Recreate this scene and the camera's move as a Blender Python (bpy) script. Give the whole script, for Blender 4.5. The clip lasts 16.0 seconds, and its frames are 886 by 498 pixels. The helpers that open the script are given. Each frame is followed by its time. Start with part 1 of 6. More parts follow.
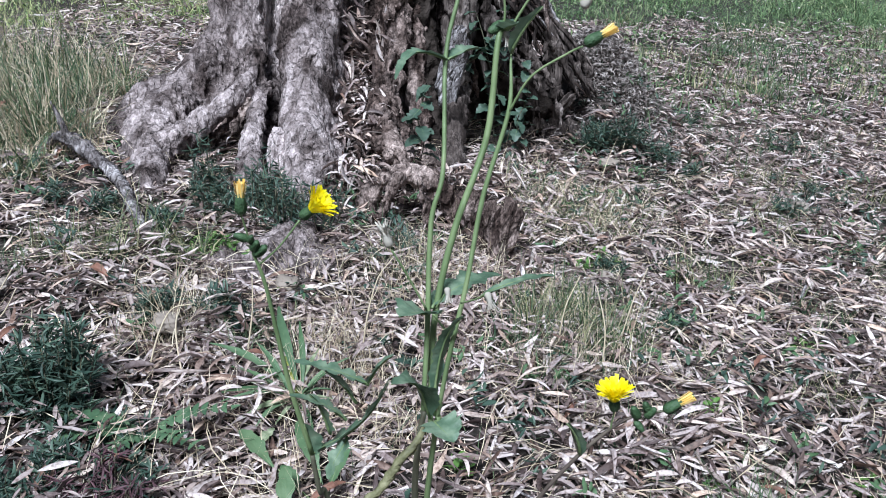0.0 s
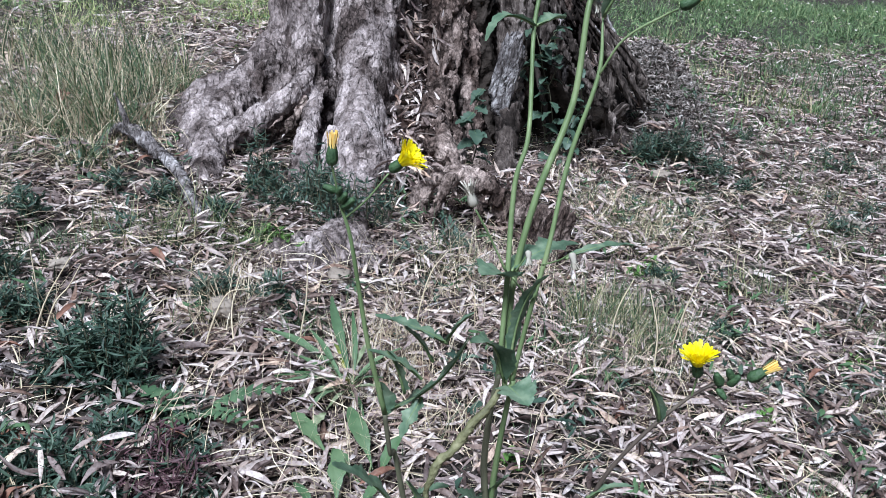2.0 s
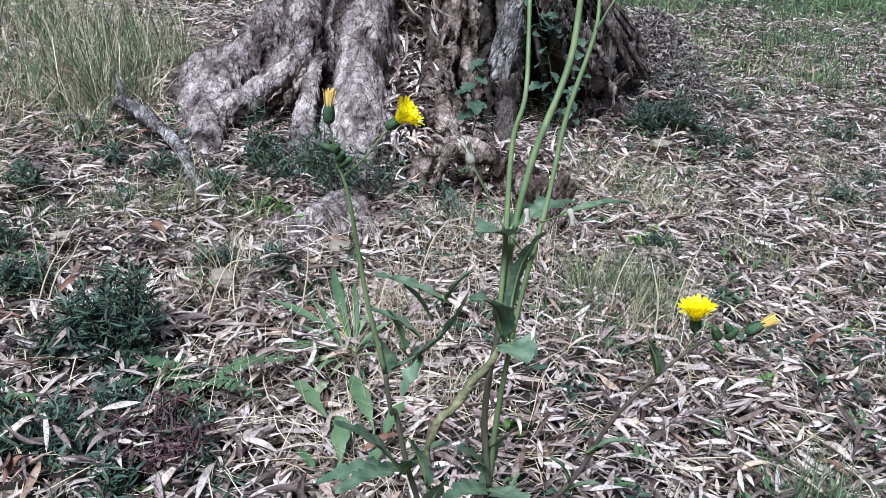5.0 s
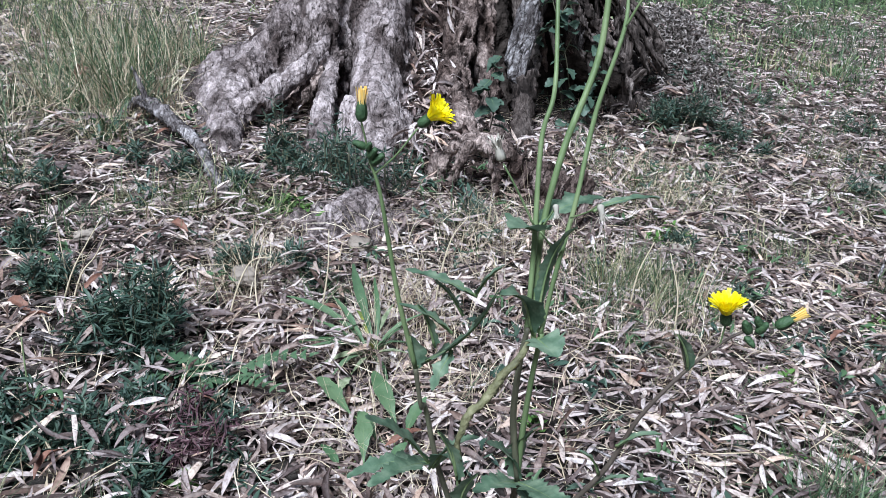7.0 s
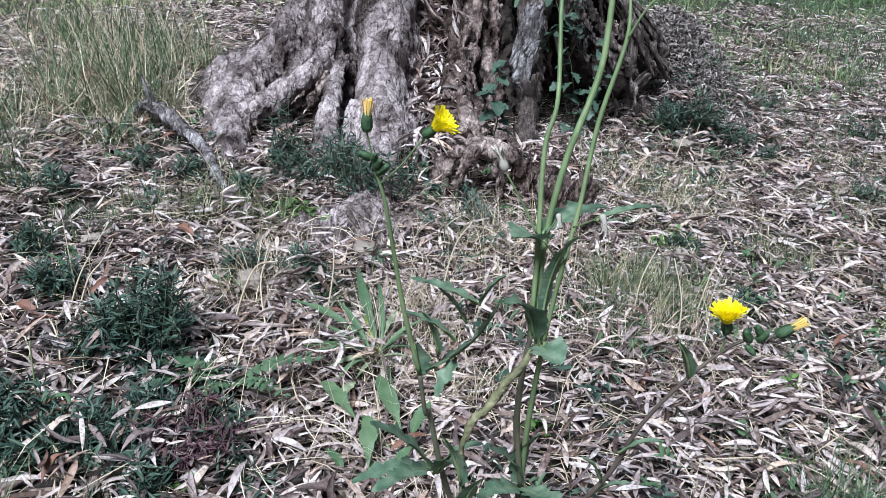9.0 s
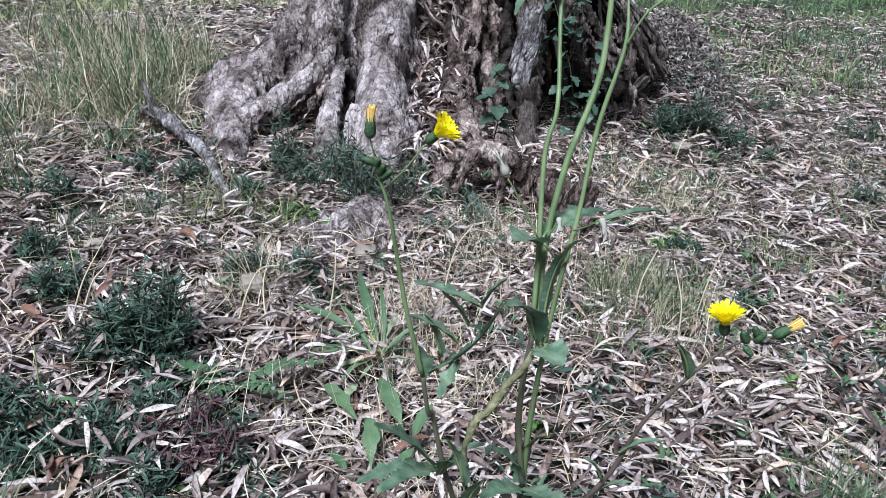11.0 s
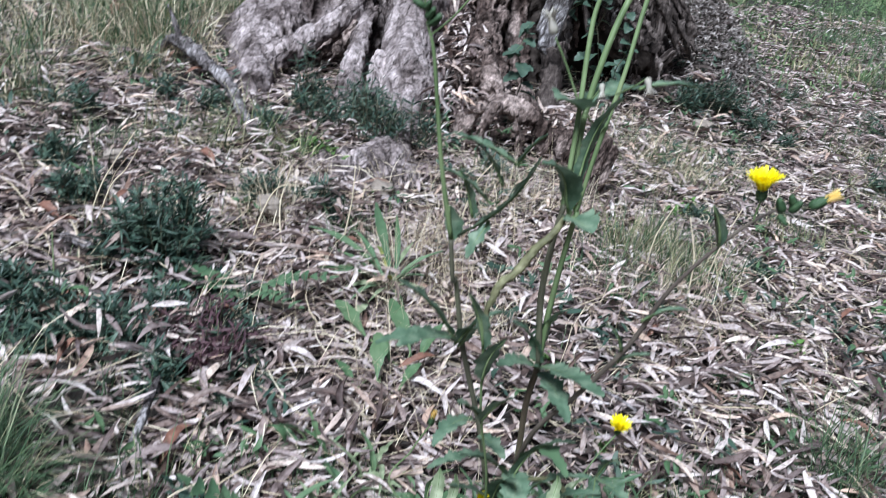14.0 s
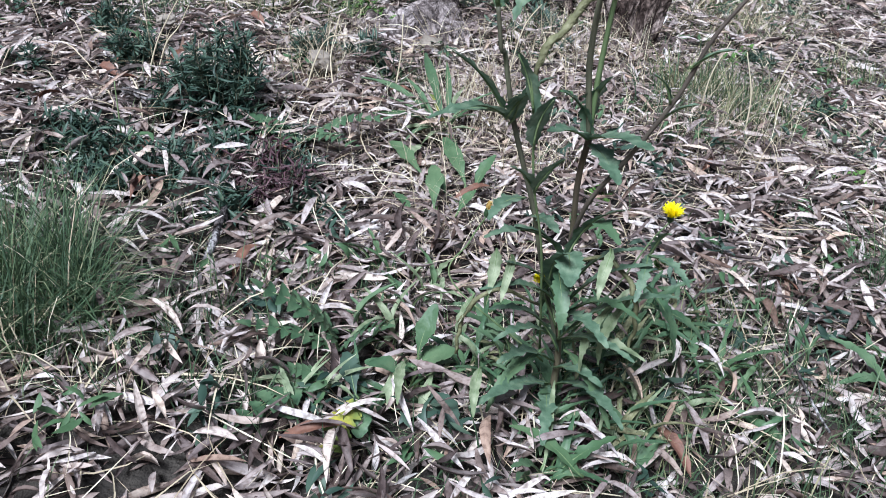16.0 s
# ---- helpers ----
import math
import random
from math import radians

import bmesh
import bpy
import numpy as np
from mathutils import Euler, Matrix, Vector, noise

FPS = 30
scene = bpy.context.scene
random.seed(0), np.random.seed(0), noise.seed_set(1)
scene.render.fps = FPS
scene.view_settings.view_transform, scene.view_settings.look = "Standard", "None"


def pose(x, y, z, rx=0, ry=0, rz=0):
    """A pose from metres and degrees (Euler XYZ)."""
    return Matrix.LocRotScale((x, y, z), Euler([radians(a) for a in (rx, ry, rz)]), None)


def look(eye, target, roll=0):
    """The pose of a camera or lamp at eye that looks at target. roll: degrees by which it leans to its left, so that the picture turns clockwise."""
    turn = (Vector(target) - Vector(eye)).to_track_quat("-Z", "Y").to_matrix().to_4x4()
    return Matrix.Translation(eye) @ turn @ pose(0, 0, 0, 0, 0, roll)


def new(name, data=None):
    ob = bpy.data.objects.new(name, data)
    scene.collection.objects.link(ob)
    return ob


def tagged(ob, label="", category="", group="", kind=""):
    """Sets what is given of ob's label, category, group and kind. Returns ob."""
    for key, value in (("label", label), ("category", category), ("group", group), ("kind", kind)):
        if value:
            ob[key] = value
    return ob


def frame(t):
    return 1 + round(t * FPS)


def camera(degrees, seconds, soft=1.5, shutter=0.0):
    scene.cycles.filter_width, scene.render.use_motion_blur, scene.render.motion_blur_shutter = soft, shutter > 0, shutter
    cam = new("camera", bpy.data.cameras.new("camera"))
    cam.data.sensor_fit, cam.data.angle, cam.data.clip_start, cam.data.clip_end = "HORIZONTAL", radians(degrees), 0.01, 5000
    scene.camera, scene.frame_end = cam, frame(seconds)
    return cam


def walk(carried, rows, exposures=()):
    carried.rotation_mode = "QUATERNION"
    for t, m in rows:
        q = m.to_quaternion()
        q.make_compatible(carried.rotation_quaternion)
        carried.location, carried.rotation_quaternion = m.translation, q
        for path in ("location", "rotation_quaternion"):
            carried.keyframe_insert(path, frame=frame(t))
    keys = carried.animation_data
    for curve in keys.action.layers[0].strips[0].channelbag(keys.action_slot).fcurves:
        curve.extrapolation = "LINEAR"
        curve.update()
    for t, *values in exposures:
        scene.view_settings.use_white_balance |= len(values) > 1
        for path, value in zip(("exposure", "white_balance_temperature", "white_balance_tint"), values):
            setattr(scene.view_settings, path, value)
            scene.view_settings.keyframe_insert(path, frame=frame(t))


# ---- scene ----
cam = camera(56.5, 16.0, 0.5, 0.35)
METRES, EYE, TILT, LEAN, TURN = 0.48, 0.80, -23.2, -1.5, 0.0
ROWS = [
    (0.0, 0.0, 0.0, 0.0, 0.0, 0.0, -0.0),
    (0.5, -0.0436, -0.0014, -0.0226, 0.58, 1.16, -1.53),
    (1.0, -0.0668, -0.0437, -0.0644, 2.34, 2.47, -2.29),
    (1.5, -0.0649, -0.0327, -0.0714, 2.97, 2.04, -2.3),
    (2.0, -0.0665, -0.0065, -0.0856, 2.6, 1.05, -2.3),
    (2.5, -0.0501, -0.0178, -0.0736, 2.36, 0.64, -1.81),
    (3.0, -0.0438, -0.012, -0.0796, 2.17, 0.41, -1.58),
    (3.5, -0.0526, -0.002, -0.0965, 2.22, -0.05, -1.49),
    (4.0, -0.0547, -0.0022, -0.1061, 2.37, -0.49, -1.46),
    (6.5, -0.0805, -0.0178, -0.1162, 3.44, -0.77, -1.83),
    (7.0, -0.0857, -0.0233, -0.1142, 3.66, -0.87, -1.5),
    (7.5, -0.0728, -0.0261, -0.1013, 3.67, -0.73, -1.21),
    (8.0, -0.0804, -0.0295, -0.1035, 3.67, -0.69, -1.37),
    (8.5, -0.0865, -0.0346, -0.1027, 3.82, -0.68, -1.45),
    (9.0, -0.0841, -0.039, -0.1038, 3.99, -0.73, -1.56),
    (11.5, -0.0863, -0.0657, -0.0947, 3.98, -0.32, -1.11),
    (12.0, -0.0516, -0.0743, -0.0689, 3.6, 0.15, -0.01),
    (12.5, -0.0317, -0.0571, -0.0486, 3.02, 0.05, 1.52),
    (13.0, -0.012, -0.0415, -0.066, 2.29, -0.58, 0.74),
    (13.5, -0.0663, -0.0445, -0.1558, 1.85, -0.67, -2.78),
    (14.0, -0.1221, -0.0706, -0.3149, 4.34, -1.54, -6.07),
    (14.5, -0.1091, -0.1235, -0.4745, 7.33, -4.63, -6.32),
    (15.0, -0.0758, -0.1423, -0.5288, 8.01, -6.47, -4.97),
    (15.5, -0.0845, -0.146, -0.5307, 8.29, -7.54, -3.8),
    (16.0, -0.0911, -0.1345, -0.5452, 7.98, -8.52, -3.39),
]
walk(cam, [(t, pose(0, 0, EYE, TILT, LEAN, TURN) @ pose(METRES * x, METRES * y, METRES * z, 90 + pitch, roll, yaw)) for t, x, y, z, yaw, pitch, roll in ROWS])

# ---- light ----
world = bpy.data.worlds.new("world")
scene.world = world
world.use_nodes = True
_wn = world.node_tree
_sky = _wn.nodes.new("ShaderNodeTexSky")
_sky.sky_type = 'NISHITA'
_sky.sun_disc = False
_sky.sun_elevation = radians(58)
_sky.sun_rotation = radians(200)
_sky.air_density, _sky.dust_density = 1.3, 1.5
_bg = _wn.nodes["Background"]
_bg.inputs["Strength"].default_value = 0.057
_wn.links.new(_sky.outputs[0], _bg.inputs["Color"])
sun = new("sun", bpy.data.lights.new("sun", 'SUN'))
sun.data.energy, sun.data.angle, sun.data.color = 9.2, radians(20), (0.755, 0.872, 1.0)
sun.matrix_world = look((-1.2, -3.3, 5.6), (0, 0, 0))
scene.view_settings.exposure = 0.0

rng = np.random.default_rng(7)


# ---- materials ----
def mat(name, stops, scale=40.0, rough=0.75, bump=0.3, bump_scale=None, rand='', noise_part=0.5, stretch=(1, 1, 1), thin=0.0, spec=0.3, bump_dist=0.004):
    """stops: (position, colour); the ramp is read by noise and, with rand 'island' or 'object', by a random value a piece."""
    m = bpy.data.materials.new(name)
    m.use_nodes = True
    nt = m.node_tree
    bs = nt.nodes["Principled BSDF"]
    bs.inputs["Roughness"].default_value = rough
    bs.inputs["Specular IOR Level"].default_value = spec
    co = nt.nodes.new("ShaderNodeTexCoord")
    mp = nt.nodes.new("ShaderNodeMapping")
    mp.inputs["Scale"].default_value = stretch
    nt.links.new(co.outputs["Object"], mp.inputs["Vector"])
    n1 = nt.nodes.new("ShaderNodeTexNoise")
    n1.inputs["Scale"].default_value, n1.inputs["Detail"].default_value = scale, 6
    nt.links.new(mp.outputs[0], n1.inputs["Vector"])
    wide = nt.nodes.new("ShaderNodeMapRange")
    for k, v in ((1, 0.25), (2, 0.75)):
        wide.inputs[k].default_value = v
    nt.links.new(n1.outputs["Fac"], wide.inputs[0])
    value = wide.outputs[0]
    if rand:
        gi = nt.nodes.new("ShaderNodeNewGeometry" if rand == 'island' else "ShaderNodeObjectInfo")
        mx = nt.nodes.new("ShaderNodeMix")
        mx.inputs[0].default_value = noise_part
        nt.links.new(gi.outputs["Random Per Island" if rand == 'island' else "Random"], mx.inputs[2])
        nt.links.new(value, mx.inputs[3])
        value = mx.outputs[0]
    rp = nt.nodes.new("ShaderNodeValToRGB")
    el = rp.color_ramp.elements
    while len(el) < len(stops):
        el.new(0.5)
    for e, (p, c) in zip(el, stops):
        e.position, e.color = p, (*c, 1)
    nt.links.new(value, rp.inputs[0])
    nt.links.new(rp.outputs[0], bs.inputs["Base Color"])
    n2 = nt.nodes.new("ShaderNodeTexNoise")
    n2.inputs["Scale"].default_value, n2.inputs["Detail"].default_value = bump_scale or scale * 4, 5
    nt.links.new(mp.outputs[0], n2.inputs["Vector"])
    bp = nt.nodes.new("ShaderNodeBump")
    bp.inputs["Strength"].default_value, bp.inputs["Distance"].default_value = bump, bump_dist
    nt.links.new(n2.outputs["Fac"], bp.inputs["Height"])
    nt.links.new(bp.outputs[0], bs.inputs["Normal"])
    if thin:
        tr = nt.nodes.new("ShaderNodeBsdfTranslucent")
        nt.links.new(rp.outputs[0], tr.inputs["Color"])
        ms = nt.nodes.new("ShaderNodeMixShader")
        ms.inputs[0].default_value = thin
        nt.links.new(bs.outputs[0], ms.inputs[1])
        nt.links.new(tr.outputs[0], ms.inputs[2])
        nt.links.new(ms.outputs[0], nt.nodes["Material Output"].inputs["Surface"])
    return m


M_SOIL = mat("soil", [(0, (.014, .011, .01)), (.5, (.03, .024, .021)), (1, (.07, .058, .05))], 30, .95, .8, 160, bump_dist=.01)
M_LITTER = mat("dead_leaf", [(0, (.045, .031, .029)), (.22, (.11, .077, .072)), (.44, (.31, .24, .225)), (.64, (.52, .435, .41)), (.84, (.78, .69, .65)), (.97, (.9, .84, .8)), (1, (.36, .17, .1))], 60, .54, .25, 500, 'island', .26, thin=.18, spec=.4)
M_LEAF_PIECE = mat("dead_leaf_near", [(0, (.045, .031, .029)), (.22, (.11, .077, .072)), (.44, (.31, .24, .225)), (.64, (.52, .435, .41)), (.84, (.78, .69, .65)), (.97, (.9, .84, .8)), (1, (.36, .17, .1))], 60, .54, .25, 500, 'object', .26, thin=.18, spec=.4)
M_GRASS = mat("green_grass", [(0, (.024, .048, .028)), (.5, (.068, .115, .06)), (.8, (.14, .19, .1)), (1, (.36, .31, .2))], 30, .55, .1, 200, 'island', .2, thin=.25)
M_MIXGRASS = mat("half_dry_grass", [(0, (.022, .042, .024)), (.36, (.07, .11, .055)), (.6, (.21, .22, .11)), (1, (.6, .49, .34))], 30, .6, .1, 200, 'island', .2, thin=.2)
M_DRY = mat("dry_grass", [(0, (.25, .185, .125)), (.5, (.53, .43, .31)), (1, (.76, .67, .53))], 30, .65, .1, 200, 'island', .2, thin=.15)
M_MEADOW = mat("meadow", [(0, (.035, .07, .035)), (.5, (.115, .19, .085)), (.8, (.24, .31, .15)), (1, (.55, .5, .34))], 12, .6, .1, 200, 'island', .25, thin=.25)
# meadow grass with dry tan, brightened in colour to stand for sunlight
M_SUNLIT_GRASS = mat("sunlit_grass", [(0, (.06, .1, .04)), (.32, (.22, .31, .11)), (.65, (.48, .52, .23)), (1, (.74, .66, .43))], 12, .6, .1, 200, 'island', .25, thin=.3)
M_DARKLEAF = mat("dark_foliage", [(0, (.016, .033, .026)), (.5, (.038, .07, .052)), (1, (.098, .14, .098))], 40, .5, .1, 300, 'island', .25, thin=.15)
M_BRIGHTLEAF = mat("bright_foliage", [(0, (.05, .11, .03)), (.5, (.1, .2, .05)), (1, (.2, .32, .1))], 40, .5, .1, 300, 'island', .25, thin=.25)
M_REDLEAF = mat("reddish_foliage", [(0, (.035, .018, .022)), (.5, (.085, .04, .05)), (1, (.15, .08, .09))], 40, .6, .1, 300, 'island', .25, thin=.15)
M_THISTLE_LEAF = mat("thistle_leaf", [(0, (.045, .084, .052)), (.5, (.095, .155, .1)), (1, (.2, .26, .18))], 90, .48, .3, 160, thin=.22, spec=.4)
M_WEED_LEAF = mat("weed_leaf", [(0, (.035, .075, .04)), (.5, (.065, .125, .066)), (1, (.125, .19, .105))], 45, .48, .3, 160, thin=.22, spec=.4)
M_ROSETTE_LEAF = mat("rosette_leaf", [(0, (.05, .094, .048)), (.5, (.088, .15, .08)), (1, (.165, .23, .135))], 40, .5, .3, 160, 'object', .5, thin=.2)
M_YELLOWING = mat("yellowing_leaf", [(0, (.07, .13, .035)), (.5, (.16, .2, .05)), (1, (.45, .38, .07))], 40, .55, .3, 160, thin=.2)
M_STEM = mat("green_stem", [(0, (.07, .108, .045)), (.5, (.125, .175, .08)), (1, (.21, .255, .13))], 60, .5, .3, 300, stretch=(1, 1, .12))
M_STEM_DARK = mat("purplish_stem", [(0, (.05, .048, .035)), (.5, (.09, .085, .058)), (1, (.15, .15, .095))], 60, .5, .3, 300, stretch=(1, 1, .12))
M_STEM_PURPLE = mat("dark_purple_stem", [(0, (.05, .036, .032)), (.5, (.09, .07, .058)), (1, (.15, .125, .1))], 60, .5, .3, 300, stretch=(1, 1, .12))
M_STEM_BASE = mat("reddish_stem", [(0, (.055, .036, .03)), (.5, (.1, .078, .052)), (1, (.16, .15, .09))], 60, .55, .3, 300, stretch=(1, 1, .12))
M_PALELEAF = mat("pale_drooping_leaf", [(0, (.1, .13, .07)), (.5, (.2, .24, .14)), (1, (.4, .42, .29))], 70, .6, .4, 260, thin=.25)
M_WITHERED = mat("withered_leaf", [(0, (.07, .065, .035)), (.5, (.14, .135, .07)), (1, (.27, .25, .15))], 90, .6, .6, 260)
M_BRACT = mat("flower_bracts", [(0, (.02, .045, .02)), (.5, (.04, .08, .036)), (1, (.08, .13, .06))], 150, .55, .4, 500)
M_PETAL = mat("yellow_florets", [(0, (.86, .66, .0)), (.5, (.95, .83, .01)), (1, (.98, .92, .06))], 120, .5, .05, 400, 'island', .3, thin=.3)
M_ORANGE = mat("closed_florets", [(0, (.78, .44, .08)), (.5, (.85, .58, .18)), (1, (.9, .7, .32))], 120, .55, .1, 400, 'island', .3, thin=.2)
M_FLUFF = mat("seed_fluff", [(0, (.22, .19, .16)), (.5, (.4, .36, .31)), (1, (.62, .59, .54))], 120, .8, .1, 400, 'island', .3, thin=.2)
M_STONE = mat("stone", [(0, (.11, .085, .07)), (.5, (.25, .205, .175)), (1, (.44, .38, .34))], 14, .9, .7, 60, 'object', .6)
M_WALLSTONE = mat("wall_stone", [(0, (.05, .036, .028)), (.5, (.13, .1, .08)), (1, (.27, .22, .18))], 9, .92, .8, 40, 'object', .55, bump_dist=.02)
M_SEEDLING = mat("seedling_leaf", [(0, (.04, .085, .04)), (.5, (.07, .128, .062)), (1, (.125, .185, .098))], 40, .5, .3, 160, 'object', .5, thin=.2)
M_BROWNLEAF = mat("big_brown_leaf", [(0, (.08, .036, .028)), (.5, (.17, .078, .055)), (1, (.28, .15, .11))], 60, .6, .4, 200)
M_HEDGE = mat("hedge_leaf", [(0, (.012, .025, .01)), (.5, (.03, .055, .02)), (1, (.07, .1, .035))], 20, .55, .1, 300, 'island', .25, thin=.15)


def add_veins(m):
    """A pale midrib, browner edges and small stains, by each leaf's own coordinates."""
    nt = m.node_tree
    bs = nt.nodes["Principled BSDF"]
    src = bs.inputs["Base Color"].links[0].from_socket
    at = nt.nodes.new("ShaderNodeAttribute")
    at.attribute_name = "leaf_uv"
    sp = nt.nodes.new("ShaderNodeSeparateXYZ")
    nt.links.new(at.outputs["Vector"], sp.inputs[0])
    rib = nt.nodes.new("ShaderNodeValToRGB")
    e = rib.color_ramp.elements
    e[0].position, e[0].color = 0.0, (1.15, 1.12, 1.1, 1)
    e[1].position, e[1].color = 1.0, (.6, .53, .5, 1)
    for p, c in ((.1, (.9, .88, .87, 1)), (.75, (.92, .9, .89, 1))):
        q = e.new(p)
        q.color = c
    nt.links.new(sp.outputs[1], rib.inputs[0])
    n = nt.nodes.new("ShaderNodeTexNoise")
    n.inputs["Scale"].default_value, n.inputs["Detail"].default_value = 170, 5
    co = nt.nodes.new("ShaderNodeTexCoord")
    nt.links.new(co.outputs["Object"], n.inputs["Vector"])
    st = nt.nodes.new("ShaderNodeValToRGB")
    st.color_ramp.elements[0].position, st.color_ramp.elements[0].color = .34, (.42, .36, .33, 1)
    st.color_ramp.elements[1].position, st.color_ramp.elements[1].color = .52, (1, 1, 1, 1)
    nt.links.new(n.outputs["Fac"], st.inputs[0])
    # some leaves are tanned, others bleached to a cool grey
    gi = [n for n in nt.nodes if n.bl_idname in ("ShaderNodeNewGeometry", "ShaderNodeObjectInfo")][0]
    mul = nt.nodes.new("ShaderNodeMath")
    mul.operation = 'MULTIPLY'
    mul.inputs[1].default_value = 17.3
    nt.links.new(gi.outputs["Random Per Island" if gi.bl_idname == "ShaderNodeNewGeometry" else "Random"], mul.inputs[0])
    fr = nt.nodes.new("ShaderNodeMath")
    fr.operation = 'FRACT'
    nt.links.new(mul.outputs[0], fr.inputs[0])
    hue = nt.nodes.new("ShaderNodeValToRGB")
    e = hue.color_ramp.elements
    e[0].position, e[0].color = 0.0, (1.0, .78, .62, 1)
    e[1].position, e[1].color = 1.0, (.92, .93, 1.0, 1)
    for p, c in ((.12, (1.0, .92, .85, 1)), (.5, (.98, .97, 1.0, 1))):
        e.new(p).color = c
    nt.links.new(fr.outputs[0], hue.inputs[0])
    for other in (rib, st, hue):
        mx = nt.nodes.new("ShaderNodeMix")
        mx.data_type, mx.blend_type = 'RGBA', 'MULTIPLY'
        mx.inputs[0].default_value = .85
        nt.links.new(src, mx.inputs[6])
        nt.links.new(other.outputs[0], mx.inputs[7])
        src = mx.outputs[2]
    nt.links.new(src, bs.inputs["Base Color"])


add_veins(M_LITTER)
add_veins(M_LEAF_PIECE)


def bark_material(name, stops, dark=(.1, .088, .085), lines=.03, many=.5, pale=None, fine=1.0, stretch=.42):
    """Furrowed bark: worn pale patches (by the mesh's own "worn" value), fissures between them, and a fine grain."""
    m = mat(name, stops, 7.5, .92, .7, 140, stretch=(1, 1, stretch), bump_dist=.006, spec=.12)
    nt = m.node_tree
    mp = [n for n in nt.nodes if n.bl_idname == "ShaderNodeMapping"][0]
    bs = nt.nodes["Principled BSDF"]

    def noise_of(scale, detail=6, rough=.6):
        n = nt.nodes.new("ShaderNodeTexNoise")
        n.inputs["Scale"].default_value, n.inputs["Detail"].default_value, n.inputs["Roughness"].default_value = scale, detail, rough
        nt.links.new(mp.outputs[0], n.inputs["Vector"])
        return n

    def ramp_of(socket, lo, hi, c0, c1):
        r = nt.nodes.new("ShaderNodeValToRGB")
        e = r.color_ramp.elements
        e[0].position, e[0].color = lo, (*c0, 1)
        e[1].position, e[1].color = hi, (*c1, 1)
        nt.links.new(socket, r.inputs[0])
        return r.outputs[0]

    src = bs.inputs["Base Color"].links[0].from_socket
    worn = nt.nodes.new("ShaderNodeAttribute")
    worn.attribute_name = "worn"
    rough_part = ramp_of(worn.outputs["Fac"], .3, .8, (1, 1, 1), (.3, .3, .3))
    if pale:
        mx = nt.nodes.new("ShaderNodeMix")
        mx.data_type = 'RGBA'
        nt.links.new(ramp_of(worn.outputs["Fac"], .4, .9, (0, 0, 0), (.7, .7, .7)), mx.inputs[0])
        nt.links.new(src, mx.inputs[6])
        mx.inputs[7].default_value = (*pale, 1)
        src = mx.outputs[2]
    # cracks run between uneven plates, wavy and broken off where the bark is worn
    wave = nt.nodes.new("ShaderNodeVectorMath")
    wave.operation = 'MULTIPLY_ADD'
    wave.inputs[1].default_value = (.045, .045, .03)
    nt.links.new(noise_of(16, 5, .7).outputs["Color"], wave.inputs[0])
    nt.links.new(mp.outputs[0], wave.inputs[2])
    for scale, amount, width, where_scale in ((30, .75, lines * 4, 6), (75, .55, lines * 6, 13)):
        cells = nt.nodes.new("ShaderNodeTexVoronoi")
        cells.feature = 'DISTANCE_TO_EDGE'
        cells.inputs["Scale"].default_value = scale
        nt.links.new(wave.outputs[0], cells.inputs["Vector"])
        crack = ramp_of(cells.outputs["Distance"], 0.0, width, dark, (1, 1, 1))
        where = ramp_of(noise_of(where_scale, 5, .7).outputs["Fac"], many - .08, many + .1, (0, 0, 0), (amount, amount, amount))
        mx = nt.nodes.new("ShaderNodeMix")
        mx.data_type, mx.blend_type = 'RGBA', 'MULTIPLY'
        both = nt.nodes.new("ShaderNodeMath")
        both.operation = 'MULTIPLY'
        nt.links.new(where, both.inputs[0])
        nt.links.new(rough_part, both.inputs[1])
        nt.links.new(both.outputs[0], mx.inputs[0])
        nt.links.new(src, mx.inputs[6])
        nt.links.new(crack, mx.inputs[7])
        src = mx.outputs[2]
        b2 = nt.nodes.new("ShaderNodeBump")
        b2.inputs["Strength"].default_value, b2.inputs["Distance"].default_value = .8, .2 / scale
        nt.links.new(crack, b2.inputs["Height"])
        nt.links.new(bs.inputs["Normal"].links[0].from_socket, b2.inputs["Normal"])
        nt.links.new(b2.outputs[0], bs.inputs["Normal"])
    for scale, lo, hi, amount in ((4, .4, .6, .45), (11, .43, .53, .55), (30, .42, .5, .6), (80, .42, .54, .5 * fine), (170, .43, .55, .5 * fine)):
        mx = nt.nodes.new("ShaderNodeMix")
        mx.data_type, mx.blend_type = 'RGBA', 'MULTIPLY'
        mx.inputs[0].default_value = amount
        nt.links.new(src, mx.inputs[6])
        nt.links.new(ramp_of(noise_of(scale, 8, .65).outputs["Fac"], lo, hi, (.28, .25, .245), (1.05, 1.05, 1.05)), mx.inputs[7])
        src = mx.outputs[2]
    nt.links.new(src, bs.inputs["Base Color"])
    return m


